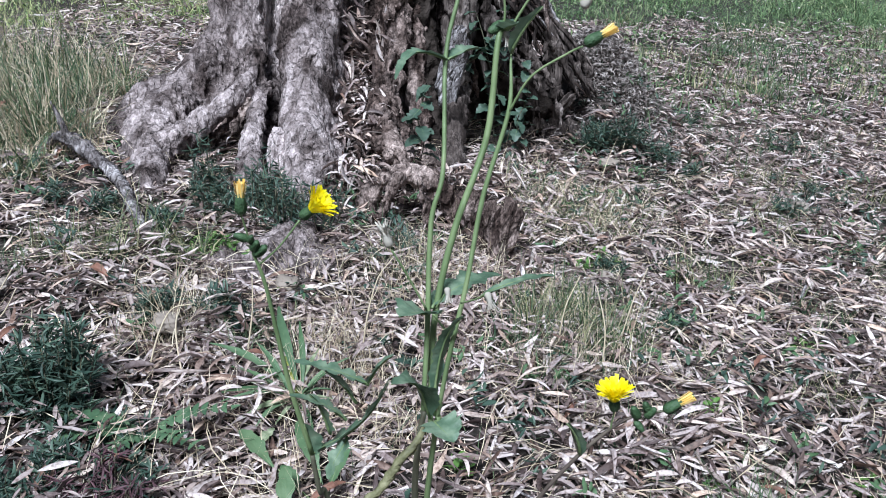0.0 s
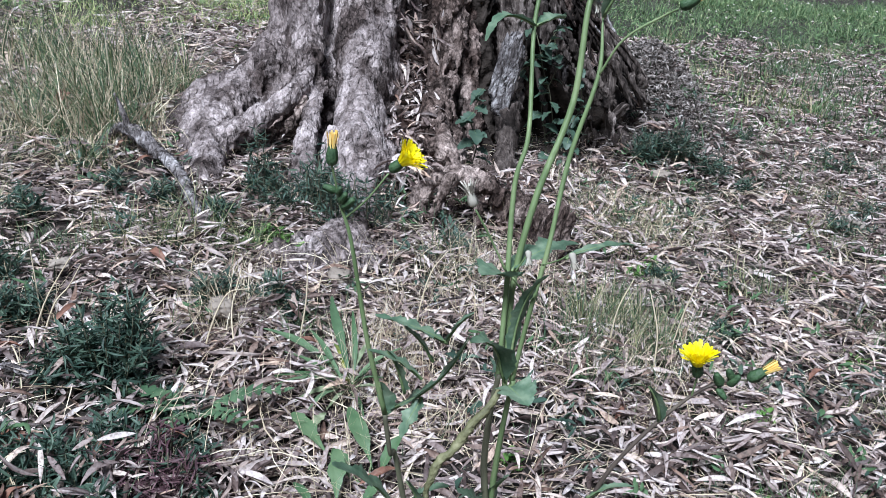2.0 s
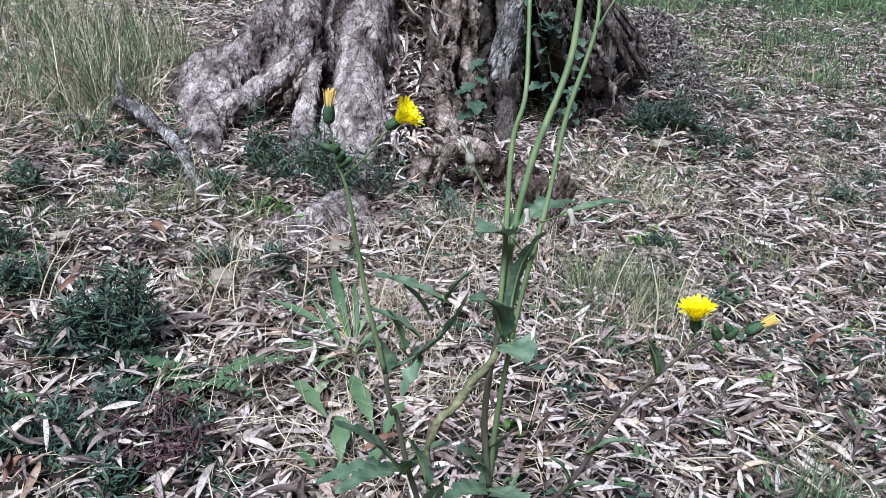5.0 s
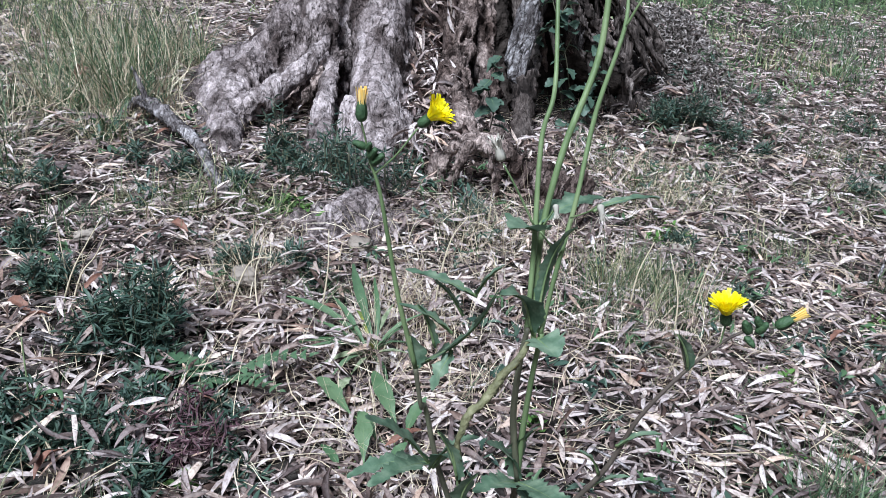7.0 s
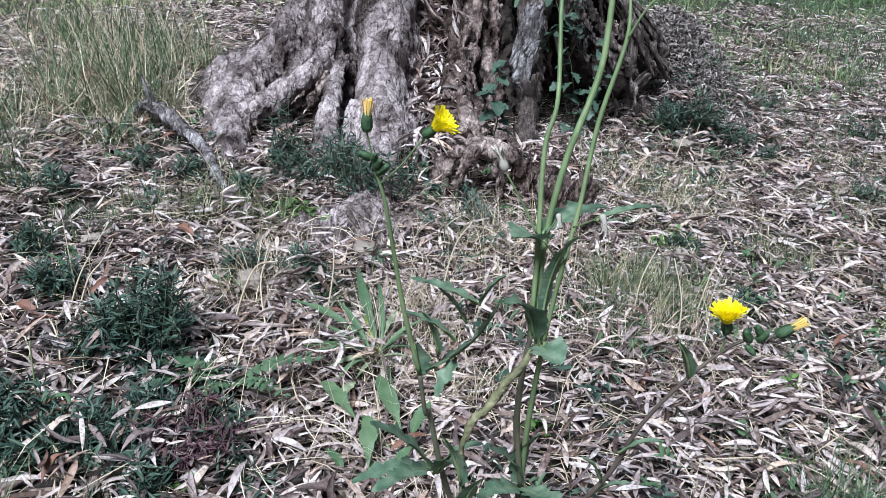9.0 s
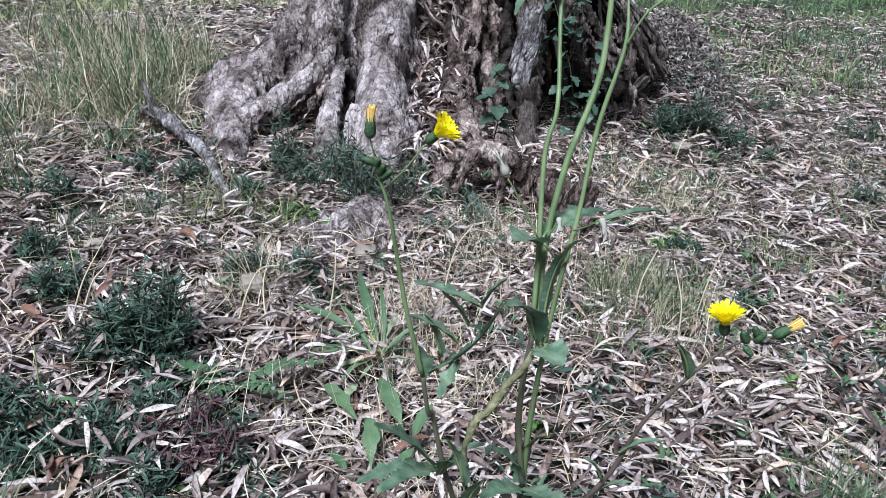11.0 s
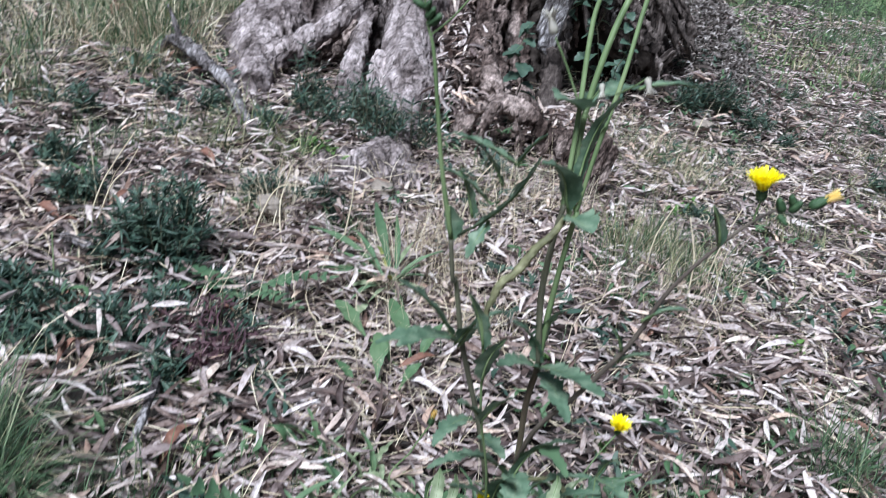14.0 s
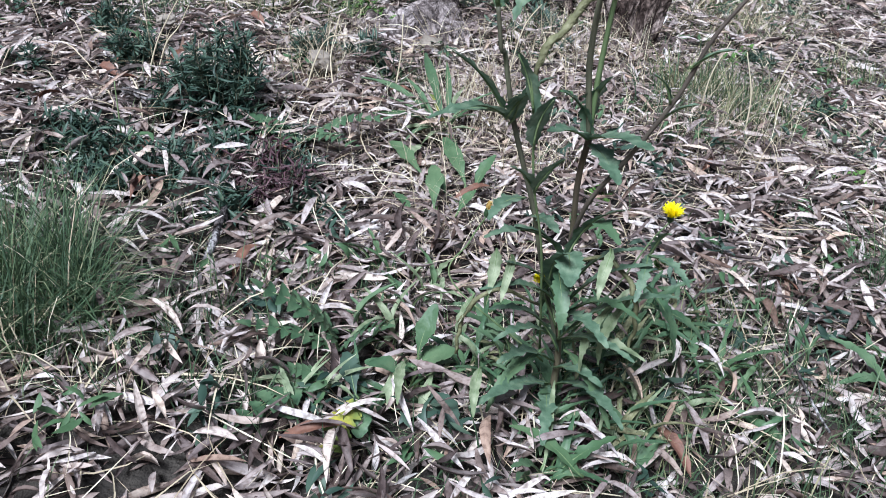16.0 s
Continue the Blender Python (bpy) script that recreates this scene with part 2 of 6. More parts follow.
M_BARK = bark_material("grey_bark", [(0, (.06, .045, .043)), (.33, (.16, .122, .117)), (.56, (.4, .33, .325)), (1, (.64, .545, .545))], many=.46, pale=(.6, .51, .51), fine=.8)
M_STICK = bark_material("weathered_wood", [(0, (.12, .1, .1)), (.4, (.32, .285, .29)), (.7, (.5, .46, .47)), (1, (.68, .64, .65))], many=.5)
M_BROWNBARK = bark_material("brown_rotten_bark", [(0, (.045, .03, .026)), (.35, (.17, .118, .104)), (.6, (.38, .285, .258)), (1, (.64, .51, .475))], lines=.05, many=.46, pale=(.54, .425, .39), stretch=.55)
M_FLAKE = bark_material("bleached_bark", [(0, (.16, .14, .145)), (.5, (.42, .39, .4)), (1, (.7, .66, .68))], many=.52)
M_DARKBARK = bark_material("dark_torn_bark", [(0, (.035, .027, .024)), (.35, (.11, .087, .08)), (.6, (.24, .195, .18)), (1, (.48, .41, .39))], lines=.07, many=.44, stretch=.11)
# rotten wood with the hollow's deep shade put into its near-black colour
M_SHADED_ROT = mat("shaded_rot", [(0, (.012, .009, .008)), (.5, (.03, .023, .02)), (1, (.07, .055, .05))], 20, .95, .8, 90, bump_dist=.012, spec=.1)


# ---- mesh helpers ----
def mesh(name, verts, faces, material, smooth=True):
    me = bpy.data.meshes.new(name)
    me.from_pydata([tuple(map(float, v)) for v in verts], [], [tuple(map(int, f)) for f in faces])
    me.materials.append(material)
    if smooth:
        me.polygons.foreach_set("use_smooth", np.ones(len(me.polygons), bool))
    me.update()
    return me


def big_mesh(name, verts, loops, sizes, material, smooth=True):
    """Large joined pieces from arrays: verts (n, 3), flat vertex indices, and the corner count of each face."""
    me = bpy.data.meshes.new(name)
    me.vertices.add(len(verts))
    me.vertices.foreach_set("co", np.asarray(verts, np.float32).ravel())
    me.loops.add(len(loops))
    me.loops.foreach_set("vertex_index", np.asarray(loops, np.int32))
    starts = np.concatenate(([0], np.cumsum(sizes)[:-1])).astype(np.int32)
    me.polygons.add(len(sizes))
    me.polygons.foreach_set("loop_start", starts)
    me.update(calc_edges=True)
    me.materials.append(material)
    if smooth:
        me.polygons.foreach_set("use_smooth", np.ones(len(sizes), bool))
    me.validate()
    return me


def part(name, me, parent, label=""):
    ob = new(name, me)
    ob.parent = parent
    if label:
        ob["label"] = label
    return ob


def thing(name, at, label, category, group="", kind=""):
    ob = new(name)
    ob.location = at
    ob.empty_display_size = .02
    return tagged(ob, label, category, group, kind)


def spline(points, n):
    """Catmull-Rom through rows of any width, n steps a span."""
    p = np.array(points, float)
    p = np.vstack((2 * p[0] - p[1], p, 2 * p[-1] - p[-2]))
    out = []
    for i in range(1, len(p) - 2):
        for s in np.arange(n) / n:
            a, b, c, d = p[i - 1:i + 3]
            out.append(.5 * (2 * b + (c - a) * s + (2 * a - 5 * b + 4 * c - d) * s * s + (3 * b - a - 3 * c + d) * s ** 3))
    return np.array(out + [p[-2]])


def tube(points, sides=8, n=6, rough=0.0, seed=0):
    """Rows of x, y, z, radius: a capped tube. Returns verts, faces."""
    q = spline(points, n)
    r = np.random.default_rng(seed)
    tan = np.gradient(q[:, :3], axis=0)
    tan /= np.linalg.norm(tan, axis=1)[:, None] + 1e-9
    up = np.array((0, 1, 0.01)) if abs(tan[0][1]) < .8 else np.array((1, 0, 0))
    verts, faces = [], []
    for i, row in enumerate(q):
        u = np.cross(tan[i], up)
        u /= np.linalg.norm(u) + 1e-9
        v = np.cross(tan[i], u)
        up = -v if np.dot(-v, up) > 0 else v
        for k in range(sides):
            a = 2 * math.pi * k / sides
            rad = row[3] * (1 + rough * r.normal())
            verts.append(row[:3] + rad * (math.cos(a) * u + math.sin(a) * v))
    for i in range(len(q) - 1):
        for k in range(sides):
            k2 = (k + 1) % sides
            faces.append((i * sides + k, i * sides + k2, (i + 1) * sides + k2, (i + 1) * sides + k))
    faces.append(tuple(range(sides))[::-1])
    faces.append(tuple((len(q) - 1) * sides + k for k in range(sides)))
    return verts, faces


def rot_to(d, spin=0.0):
    """Rotation that takes +z to the direction d."""
    return Vector(d).to_track_quat('Z', 'Y').to_matrix() @ Matrix.Rotation(spin, 3, 'Z')


def ground(x, y):
    """Height of the ground: it falls gently to the right of the tree and swells into a mound beside it."""
    x, y = np.asarray(x, float), np.asarray(y, float)
    z = -.085 - .12 * 1.7 * np.tanh(x / 1.7)
    z = z + .42 * np.exp(-((x - .66) / .31) ** 2 - ((y - 3.52) / .38) ** 2)
    z = z + .045 * np.clip(y - 3, 0, 12) / (1 + np.exp(-np.clip((x - .6) / .5, -30, 30)))
    z = z + .10 * np.exp(-((x + .3) / .6) ** 2 - ((y - 3.0) / .5) ** 2)
    near = np.exp(-(np.hypot(x, y - 1.5) / 5) ** 2)
    z = z + near * (.008 * np.sin(7.1 * x + 2.3 * y) * np.cos(5.3 * y - 1.7 * x) + .006 * np.sin(17 * x - 11 * y + 1.2))
    return z


# ---- large structure ----
def build_ground():
    s = np.linspace(-1, 1, 241)
    gx = np.sinh(s * 6.2) / np.sinh(6.2) * 240
    gy = gx + 1.5
    X, Y = np.meshgrid(gx, gy)
    Z = ground(X, Y) - .006
    n = len(s)
    verts = np.stack((X, Y, Z), -1).reshape(-1, 3)
    i = np.arange(n * n).reshape(n, n)
    f = np.stack((i[:-1, :-1], i[:-1, 1:], i[1:, 1:], i[1:, :-1]), -1).reshape(-1, 4)
    ob = new("ground", big_mesh("ground", verts, f.ravel(), np.full(len(f), 4), M_SOIL))
    return tagged(ob, "dark brown soil sloping gently under the tree", "ground", kind="structure")


build_ground()


def remeshed(name, tubes, voxel, material, furrow, seed, upright=1.0, pits=2.0, sides=14):
    """Union of capped tubes as one skin, with bark relief pushed along the normals."""
    verts, faces = [], []
    for k, t in enumerate(tubes):
        v, f = tube(t, sides, 6)
        faces += [tuple(i + len(verts) for i in q) for q in f]
        verts += v
    tmp = new("tmp", mesh("tmp", verts, faces, material))
    md = tmp.modifiers.new("skin", 'REMESH')
    md.mode, md.voxel_size = 'VOXEL', voxel
    sm = tmp.modifiers.new("soft", 'SMOOTH')
    sm.iterations, sm.factor = 2, .5
    me = bpy.data.meshes.new_from_object(tmp.evaluated_get(bpy.context.evaluated_depsgraph_get()))
    bpy.data.objects.remove(tmp)
    me.name = name
    n = len(me.vertices)
    co, no = np.empty(n * 3, np.float32), np.empty(n * 3, np.float32)
    me.vertices.foreach_get("co", co)
    me.vertices.foreach_get("normal", no)
    co, no = co.reshape(-1, 3), no.reshape(-1, 3)
    off = Vector((seed * 3.1, seed * 1.7, seed))
    h, worn = np.empty(n), np.empty(n)
    for i in range(n):
        p = Vector(co[i].tolist())
        w = p + .05 * noise.noise_vector(p * 5 + off)
        tall = upright if p.z > .12 else max(upright, 1.5)
        big = noise.fractal(Vector((w.x * 7, w.y * 7, w.z * 4)) + off, 1.0, 2.0, 2)
        fold = .35 - 1.6 * abs(noise.noise(Vector((w.x * 13, w.y * 13, w.z * 3 * tall)) + off))
        rid = .45 - 2.4 * abs(noise.noise(Vector((w.x * 30, w.y * 30, w.z * 8 * tall)) - off))
        cut = min(0.0, noise.noise(Vector((w.x * 48, w.y * 48, w.z * 17 * tall)) - off) + .05) * 2.4
        small = noise.fractal(Vector((w.x * 95, w.y * 95, w.z * 60)) + off, .8, 2.0, 2)
        q = noise.noise(Vector((w.x * 6, w.y * 6, w.z * 2.6)) + off * 2) + .5 * noise.noise(Vector((w.x * 15, w.y * 15, w.z * 7)) - off)
        # the upright limb behind stays rough; the front ridge is worn smooth
        rough_limb = min(1, max(0, (p.z - .22) / .2)) * (p.x < -.52 or p.x > -.33)
        front = min(1, max(0, 1 - abs(p.x + .42) / .12))
        worn[i] = min(1, max(0, .45 + 1.7 * q - .5 * rough_limb + .3 * front))
        deep = min(0.0, noise.noise(Vector((w.x * 11, w.y * 11, w.z * 3 * tall)) + off * 3) + .1) * pits
        h[i] = .35 * big + .45 * fold + .6 * deep + (1 - .6 * worn[i]) * (.5 * rid + .6 * cut + .22 * small) + .06 * small
    co += no * (furrow * h)[:, None]
    me.vertices.foreach_set("co", co.ravel())
    me.polygons.foreach_set("use_smooth", np.ones(len(me.polygons), bool))
    me.attributes.new("worn", 'FLOAT', 'POINT').data.foreach_set("value", worn)
    me.materials.clear()
    me.materials.append(material)
    me.update()
    return me


def build_tree():
    tree = thing("old_tree", (-.2, 3.2, -.06), "massive old gnarled tree trunk with grey furrowed buttress roots", "tree")
    inv = Matrix.Translation((.2, -3.2, .06))
    grey = [
        [(-.33, 3.32, -.3, .38), (-.32, 3.32, .2, .36), (-.26, 3.32, .8, .35), (-.2, 3.32, 1.5, .35), (-.15, 3.35, 2.2, .34)],
        [(-0.747, 3.15, 1.121, 0.084), (-0.753, 3.05, 0.588, 0.068), (-0.755, 2.98, 0.364, 0.061), (-0.769, 2.88, 0.270, 0.078), (-0.825, 2.76, 0.202, 0.072), (-0.908, 2.66, 0.143, 0.066), (-0.996, 2.60, 0.077, 0.051), (-1.066, 2.58, 0.012, 0.030)],
        [(-0.760, 2.84, 0.248, 0.075), (-0.826, 2.68, 0.161, 0.072), (-0.866, 2.52, 0.100, 0.082), (-0.886, 2.42, 0.036, 0.075), (-0.879, 2.38, -0.044, 0.066), (-0.873, 2.36, -0.111, 0.04)],
        [(-0.892, 2.82, 0.204, 0.024), (-0.984, 2.74, 0.169, 0.037), (-1.041, 2.70, 0.109, 0.035), (-1.078, 2.66, 0.049, 0.027)],
        [(-0.566, 2.90, 1.095, 0.060), (-0.604, 2.84, 0.789, 0.044), (-0.602, 2.78, 0.466, 0.035), (-0.587, 2.68, 0.318, 0.031), (-0.584, 2.60, 0.263, 0.033), (-0.620, 2.54, 0.225, 0.034), (-0.698, 2.50, 0.161, 0.042), (-0.780, 2.46, 0.105, 0.05), (-0.836, 2.43, 0.065, 0.055)],
        [(-0.365, 2.98, 1.434, 0.140), (-0.427, 2.90, 0.597, 0.129), (-0.434, 2.78, 0.381, 0.107), (-0.418, 2.60, 0.230, 0.083), (-0.401, 2.45, 0.103, 0.08), (-0.374, 2.34, 0.020, 0.078), (-0.357, 2.24, -0.062, 0.075), (-0.350, 2.14, -0.129, 0.065)],
        [(-0.541, 2.62, 0.239, 0.022), (-0.558, 2.50, 0.156, 0.034), (-0.564, 2.42, 0.086, 0.036), (-0.562, 2.36, 0.031, 0.044), (-0.572, 2.30, -0.031, 0.05)],
        [(-0.485, 2.42, 0.151, 0.014), (-0.488, 2.38, 0.091, 0.017), (-0.481, 2.33, 0.018, 0.022)],
        [(-0.718, 3.15, 1.122, 0.096), (-0.691, 3.00, 0.555, 0.083), (-0.674, 2.92, 0.336, 0.076), (-0.682, 2.82, 0.206, 0.071), (-0.736, 2.70, 0.122, 0.069), (-0.811, 2.60, 0.056, 0.064)],
        [(-0.541, 3.00, 0.912, 0.075), (-0.541, 2.90, 0.381, 0.059), (-0.546, 2.75, 0.215, 0.050), (-0.551, 2.60, 0.114, 0.044), (-0.550, 2.48, 0.015, 0.047), (-0.547, 2.40, -0.071, 0.046)],
        [(-0.415, 2.90, 0.423, 0.078), (-0.362, 2.72, 0.246, 0.052), (-0.341, 2.55, 0.117, 0.045), (-0.323, 2.40, -0.005, 0.042), (-0.317, 2.30, -0.081, 0.041)],
        [(-0.886, 2.62, 0.152, 0.056), (-0.930, 2.54, 0.104, 0.055), (-0.966, 2.50, 0.038, 0.044), (-1.001, 2.48, -0.014, 0.026)],
        [(-.866, 2.46, .09, .06), (-.85, 2.36, .055, .058), (-.825, 2.27, .03, .05), (-.805, 2.19, -.01, .035)],
        [(-.36, 2.2, -.1, .09), (-.36, 2.02, -.085, .1), (-.4, 1.88, -.076, .098), (-.47, 1.82, -.072, .09), (-.56, 1.8, -.07, .07), (-.62, 1.8, -.085, .04)],
        [(-.28, 2.0, -.11, .09), (-.33, 1.88, -.105, .09), (-.42, 1.81, -.1, .08), (-.5, 1.86, -.09, .075)],
    ]
    brown = [
        [(-0.118, 3.10, 1.403, 0.118), (-0.169, 3.00, 0.749, 0.095), (-0.190, 2.90, 0.383, 0.070), (-0.180, 2.80, 0.257, 0.050), (-0.187, 2.68, 0.167, 0.050), (-0.169, 2.52, 0.104, 0.048), (-0.121, 2.40, 0.084, 0.034), (-0.087, 2.30, 0.050, 0.033)],
        [(-0.103, 3.00, 0.853, 0.049), (-0.128, 2.94, 0.502, 0.039), (-0.130, 2.88, 0.360, 0.027), (-0.135, 2.78, 0.243, 0.023), (-0.131, 2.68, 0.151, 0.022), (-0.094, 2.56, 0.079, 0.020), (-0.078, 2.44, 0.048, 0.017)],
        [(-0.085, 3.05, 0.855, 0.057), (-0.084, 3.00, 0.460, 0.048), (-0.086, 2.92, 0.279, 0.040), (-0.066, 2.84, 0.138, 0.036), (-0.039, 2.72, 0.029, 0.035), (-0.019, 2.60, -0.034, 0.037)],
        [(-0.212, 2.66, 0.171, 0.022), (-0.233, 2.56, 0.110, 0.024), (-0.234, 2.46, 0.054, 0.023), (-0.204, 2.36, 0.012, 0.024)],
        [(-0.217, 2.28, -0.051, 0.024), (-0.200, 2.26, 0.009, 0.026), (-0.160, 2.24, 0.052, 0.028), (-0.094, 2.22, 0.073, 0.030), (-0.021, 2.22, 0.058, 0.031), (0.036, 2.22, 0.017, 0.027), (0.060, 2.22, -0.059, 0.023), (0.065, 2.22, -0.130, 0.025)],
        [(-0.179, 2.24, 0.020, 0.028), (-0.197, 2.22, -0.046, 0.026), (-0.186, 2.20, -0.130, 0.030)],
        [(-0.168, 2.32, -0.089, 0.045), (-0.084, 2.33, -0.065, 0.051), (0.011, 2.33, -0.084, 0.045), (0.041, 2.31, -0.157, 0.045)],
        [(-0.130, 2.28, -0.145, 0.044), (-0.062, 2.27, -0.133, 0.051), (0.006, 2.27, -0.143, 0.044)],
        [(-0.097, 2.17, 0.089, 0.014), (-0.126, 2.15, 0.045, 0.013), (-0.149, 2.14, -0.016, 0.013), (-0.155, 2.13, -0.097, 0.014)],
        [(-0.056, 2.16, 0.084, 0.012), (-0.035, 2.16, 0.033, 0.011), (-0.022, 2.16, -0.025, 0.011), (-0.022, 2.16, -0.102, 0.013)],
        [(-0.611, 2.76, 0.181, 0.039), (-0.674, 2.66, 0.091, 0.046), (-0.750, 2.58, 0.026, 0.041), (-0.814, 2.54, -0.014, 0.033)],
        [(-0.632, 2.58, 0.153, 0.015), (-0.696, 2.53, 0.097, 0.015), (-0.784, 2.50, 0.046, 0.015)],
    ]
    torn = [
        [(.05, 3.1, 1.3, .1), (.06, 2.99, .6, .075), (.06, 2.94, .38, .06), (.065, 2.91, .2, .048), (.055, 2.76, .05, .042), (.045, 2.66, -.04, .045), (.04, 2.6, -.12, .05)],
        [(0.1, 3.42, 1.3, .18), (0.16, 3.34, .66, .12), (0.26, 3.26, .5, .075), (0.38, 3.2, .385, .055), (0.48, 3.16, .28, .042), (0.55, 3.14, .22, .03), (0.58, 3.13, .18, .015)],
        [(0.2, 3.45, .6, .1), (0.36, 3.38, .4, .065), (0.48, 3.34, .27, .05), (0.56, 3.34, .17, .045), (0.63, 3.36, .07, .045), (0.68, 3.36, .0, .05)],
        [(.38, 3.16, .0, .05), (.47, 3.12, -.03, .06), (.56, 3.1, -.06, .06)],
        # unseen roof over the hollow, added to keep sky light out
        [(0, 3.15, .76, .12), (0.12, 3.16, .8, .13), (0.22, 3.24, .82, .13)],
        [(0.12, 3.0, .56, .02), (0.2, 2.99, .38, .022), (0.33, 2.96, .22, .02), (0.43, 2.9, .12, .012)],
        [(0.16, 3.05, .6, .022), (0.26, 3.04, .36, .024), (0.4, 3.0, .2, .018), (0.49, 2.94, .1, .008)],
        [(0.15, 3.0, .42, .014), (0.21, 2.96, .28, .018), (0.31, 2.92, .14, .014), (0.37, 2.88, .1, .01)],
        [(0.19, 3.1, .5, .03), (0.35, 3.12, .36, .025), (0.49, 3.08, .24, .02), (0.59, 3.02, .14, .012)],
        [(0.33, 3.0, .2, .012), (0.4, 2.93, .17, .02), (0.43, 2.88, .12, .018), (0.44, 2.86, .05, .008)],
    ]
    # fills the hollow and recesses; the dark material paints in their shade
    rot_shade = [
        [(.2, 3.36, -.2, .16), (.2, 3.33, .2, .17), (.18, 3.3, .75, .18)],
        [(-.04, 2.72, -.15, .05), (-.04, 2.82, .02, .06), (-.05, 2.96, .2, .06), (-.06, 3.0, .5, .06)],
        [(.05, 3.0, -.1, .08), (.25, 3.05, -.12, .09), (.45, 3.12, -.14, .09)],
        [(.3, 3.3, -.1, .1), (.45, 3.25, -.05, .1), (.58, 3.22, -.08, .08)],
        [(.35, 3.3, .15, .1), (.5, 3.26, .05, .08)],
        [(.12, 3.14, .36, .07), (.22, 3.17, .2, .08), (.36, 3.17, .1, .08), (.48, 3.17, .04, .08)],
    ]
    for name, tubes, m, label, vox, furrow, seed, upright, pits in (
            ("torn_side", torn, M_DARKBARK, "dark brown torn fibrous wood", .0075, .03, 2, 1.6, 2.2),
            ("hollow", rot_shade, M_SHADED_ROT, "rotten inside of the trunk hollow, its deep shade coloured in near-black", .012, .03, 2, 1.6, 2.0),
            ("trunk", grey, M_BARK, "pale grey cracked bark", .0066, .021, 1, 1.0, 1.6),
            ("decayed_side", brown, M_BROWNBARK, "brown rotten wood with dark hollows", .0062, .03, 2, 1.2, 3.4)):
        me = remeshed(name, tubes, vox, m, furrow, seed, upright, pits)
        me.transform(inv)
        part(name, me, tree, label)
    # loose splinters that slant down over the torn side, and upright slivers inside the hollow
    r = np.random.default_rng(9)
    for name, m, label, count in (("splinter", M_DARKBARK, "dark torn wood splinter", 50), ("splinter", M_BROWNBARK, "brown torn wood splinter", 16), ("splinter", M_STICK, "pale torn wood splinter", 8)):
        for k in range(count):
            s = r.uniform(0, 1)
            x, y, z = .08 + .36 * s + r.normal(0, .02), 3.12 - .02 * s + r.normal(0, .025), .66 - .34 * s + r.normal(0, .03)
            ln, q, steep = r.uniform(.08, .32), r.uniform(.003, .011) * (1 + (k % 5 == 0)), r.uniform(.7, 2.2)
            if k % 3 == 0:
                x, y, z, steep = r.uniform(.06, .42), 3.08 + r.normal(0, .03), r.uniform(.25, .5), r.uniform(3, 9)
            d = Vector((1, -.15, -steep)).normalized()
            c = r.normal(0, .018, 2)
            rows = [(x + d.x * ln * t + c[0] * math.sin(3 * t), y + d.y * ln * t, z + d.z * ln * t + c[1] * math.sin(3 * t), q * w) for t, w in ((0, .8), (.35, 1.1), (.7, .8), (1, .15))]
            me = mesh(name, *tube(rows, 7, 5, .3, k), m)
            me.transform(inv)
            part(name, me, tree, label)
    return tree


build_tree()


M_STICK_CRUMB = mat("rotten_crumb", [(0, (.045, .036, .032)), (.4, (.15, .122, .113)), (.75, (.31, .268, .254)), (1, (.5, .45, .43))], 40, .9, .4, 300, 'island', .3)


# ---- leaf litter ----
def leaf_shapes(n, r, length, width, fine=False):
    """n curled lance-shaped leaves about the origin: verts (n, k, 3) and the faces of one. fine: more sections, for leaves close by."""
    u = np.array([.1, .28, .5, .72, .9] if fine else [.22, .5, .78])
    half = np.array([.46, .86, 1.0, .8, .4] if fine else [.72, 1.0, .7])
    m = len(u)
    L = r.uniform(*length, n)[:, None]
    W = (r.uniform(*width, n)[:, None] * (L / .062) ** .6)
    arch = r.normal(0, .11, n)[:, None] * L
    side = r.normal(0, .06, n)[:, None] * L
    cup = r.normal(.3, .6, n)[:, None]
    twist = r.normal(0, .36 if fine else .26, n)[:, None]
    v = np.zeros((n, 3 * m + 2, 3))
    prof = lambda s: (4 * s * (1 - s))
    for k, s in ((0, 0.0), (3 * m + 1, 1.0)):
        v[:, k, 0] = (s - .5) * L[:, 0]
    for j in range(m):
        s, h = u[j], half[j]
        ang = twist[:, 0] * (s - .5) * 2
        for c, e in enumerate((-1, 0, 1)):
            w = e * W[:, 0] * .5 * h
            lift = abs(e) * cup[:, 0] * W[:, 0] * .5 * h
            v[:, 1 + 3 * j + c, 0] = (s - .5) * L[:, 0]
            v[:, 1 + 3 * j + c, 1] = w * np.cos(ang) + side[:, 0] * prof(s)
            v[:, 1 + 3 * j + c, 2] = w * np.sin(ang) + lift + arch[:, 0] * prof(s)
    z = 3 * m + 1
    f = [(0, 2, 1), (0, 3, 2)]
    for j in range(m - 1):
        a = 1 + 3 * j
        f += [(a, a + 1, a + 4, a + 3), (a + 1, a + 2, a + 5, a + 4)]
    f += [(z - 3, z - 2, z), (z - 2, z - 1, z)]
    return v, f


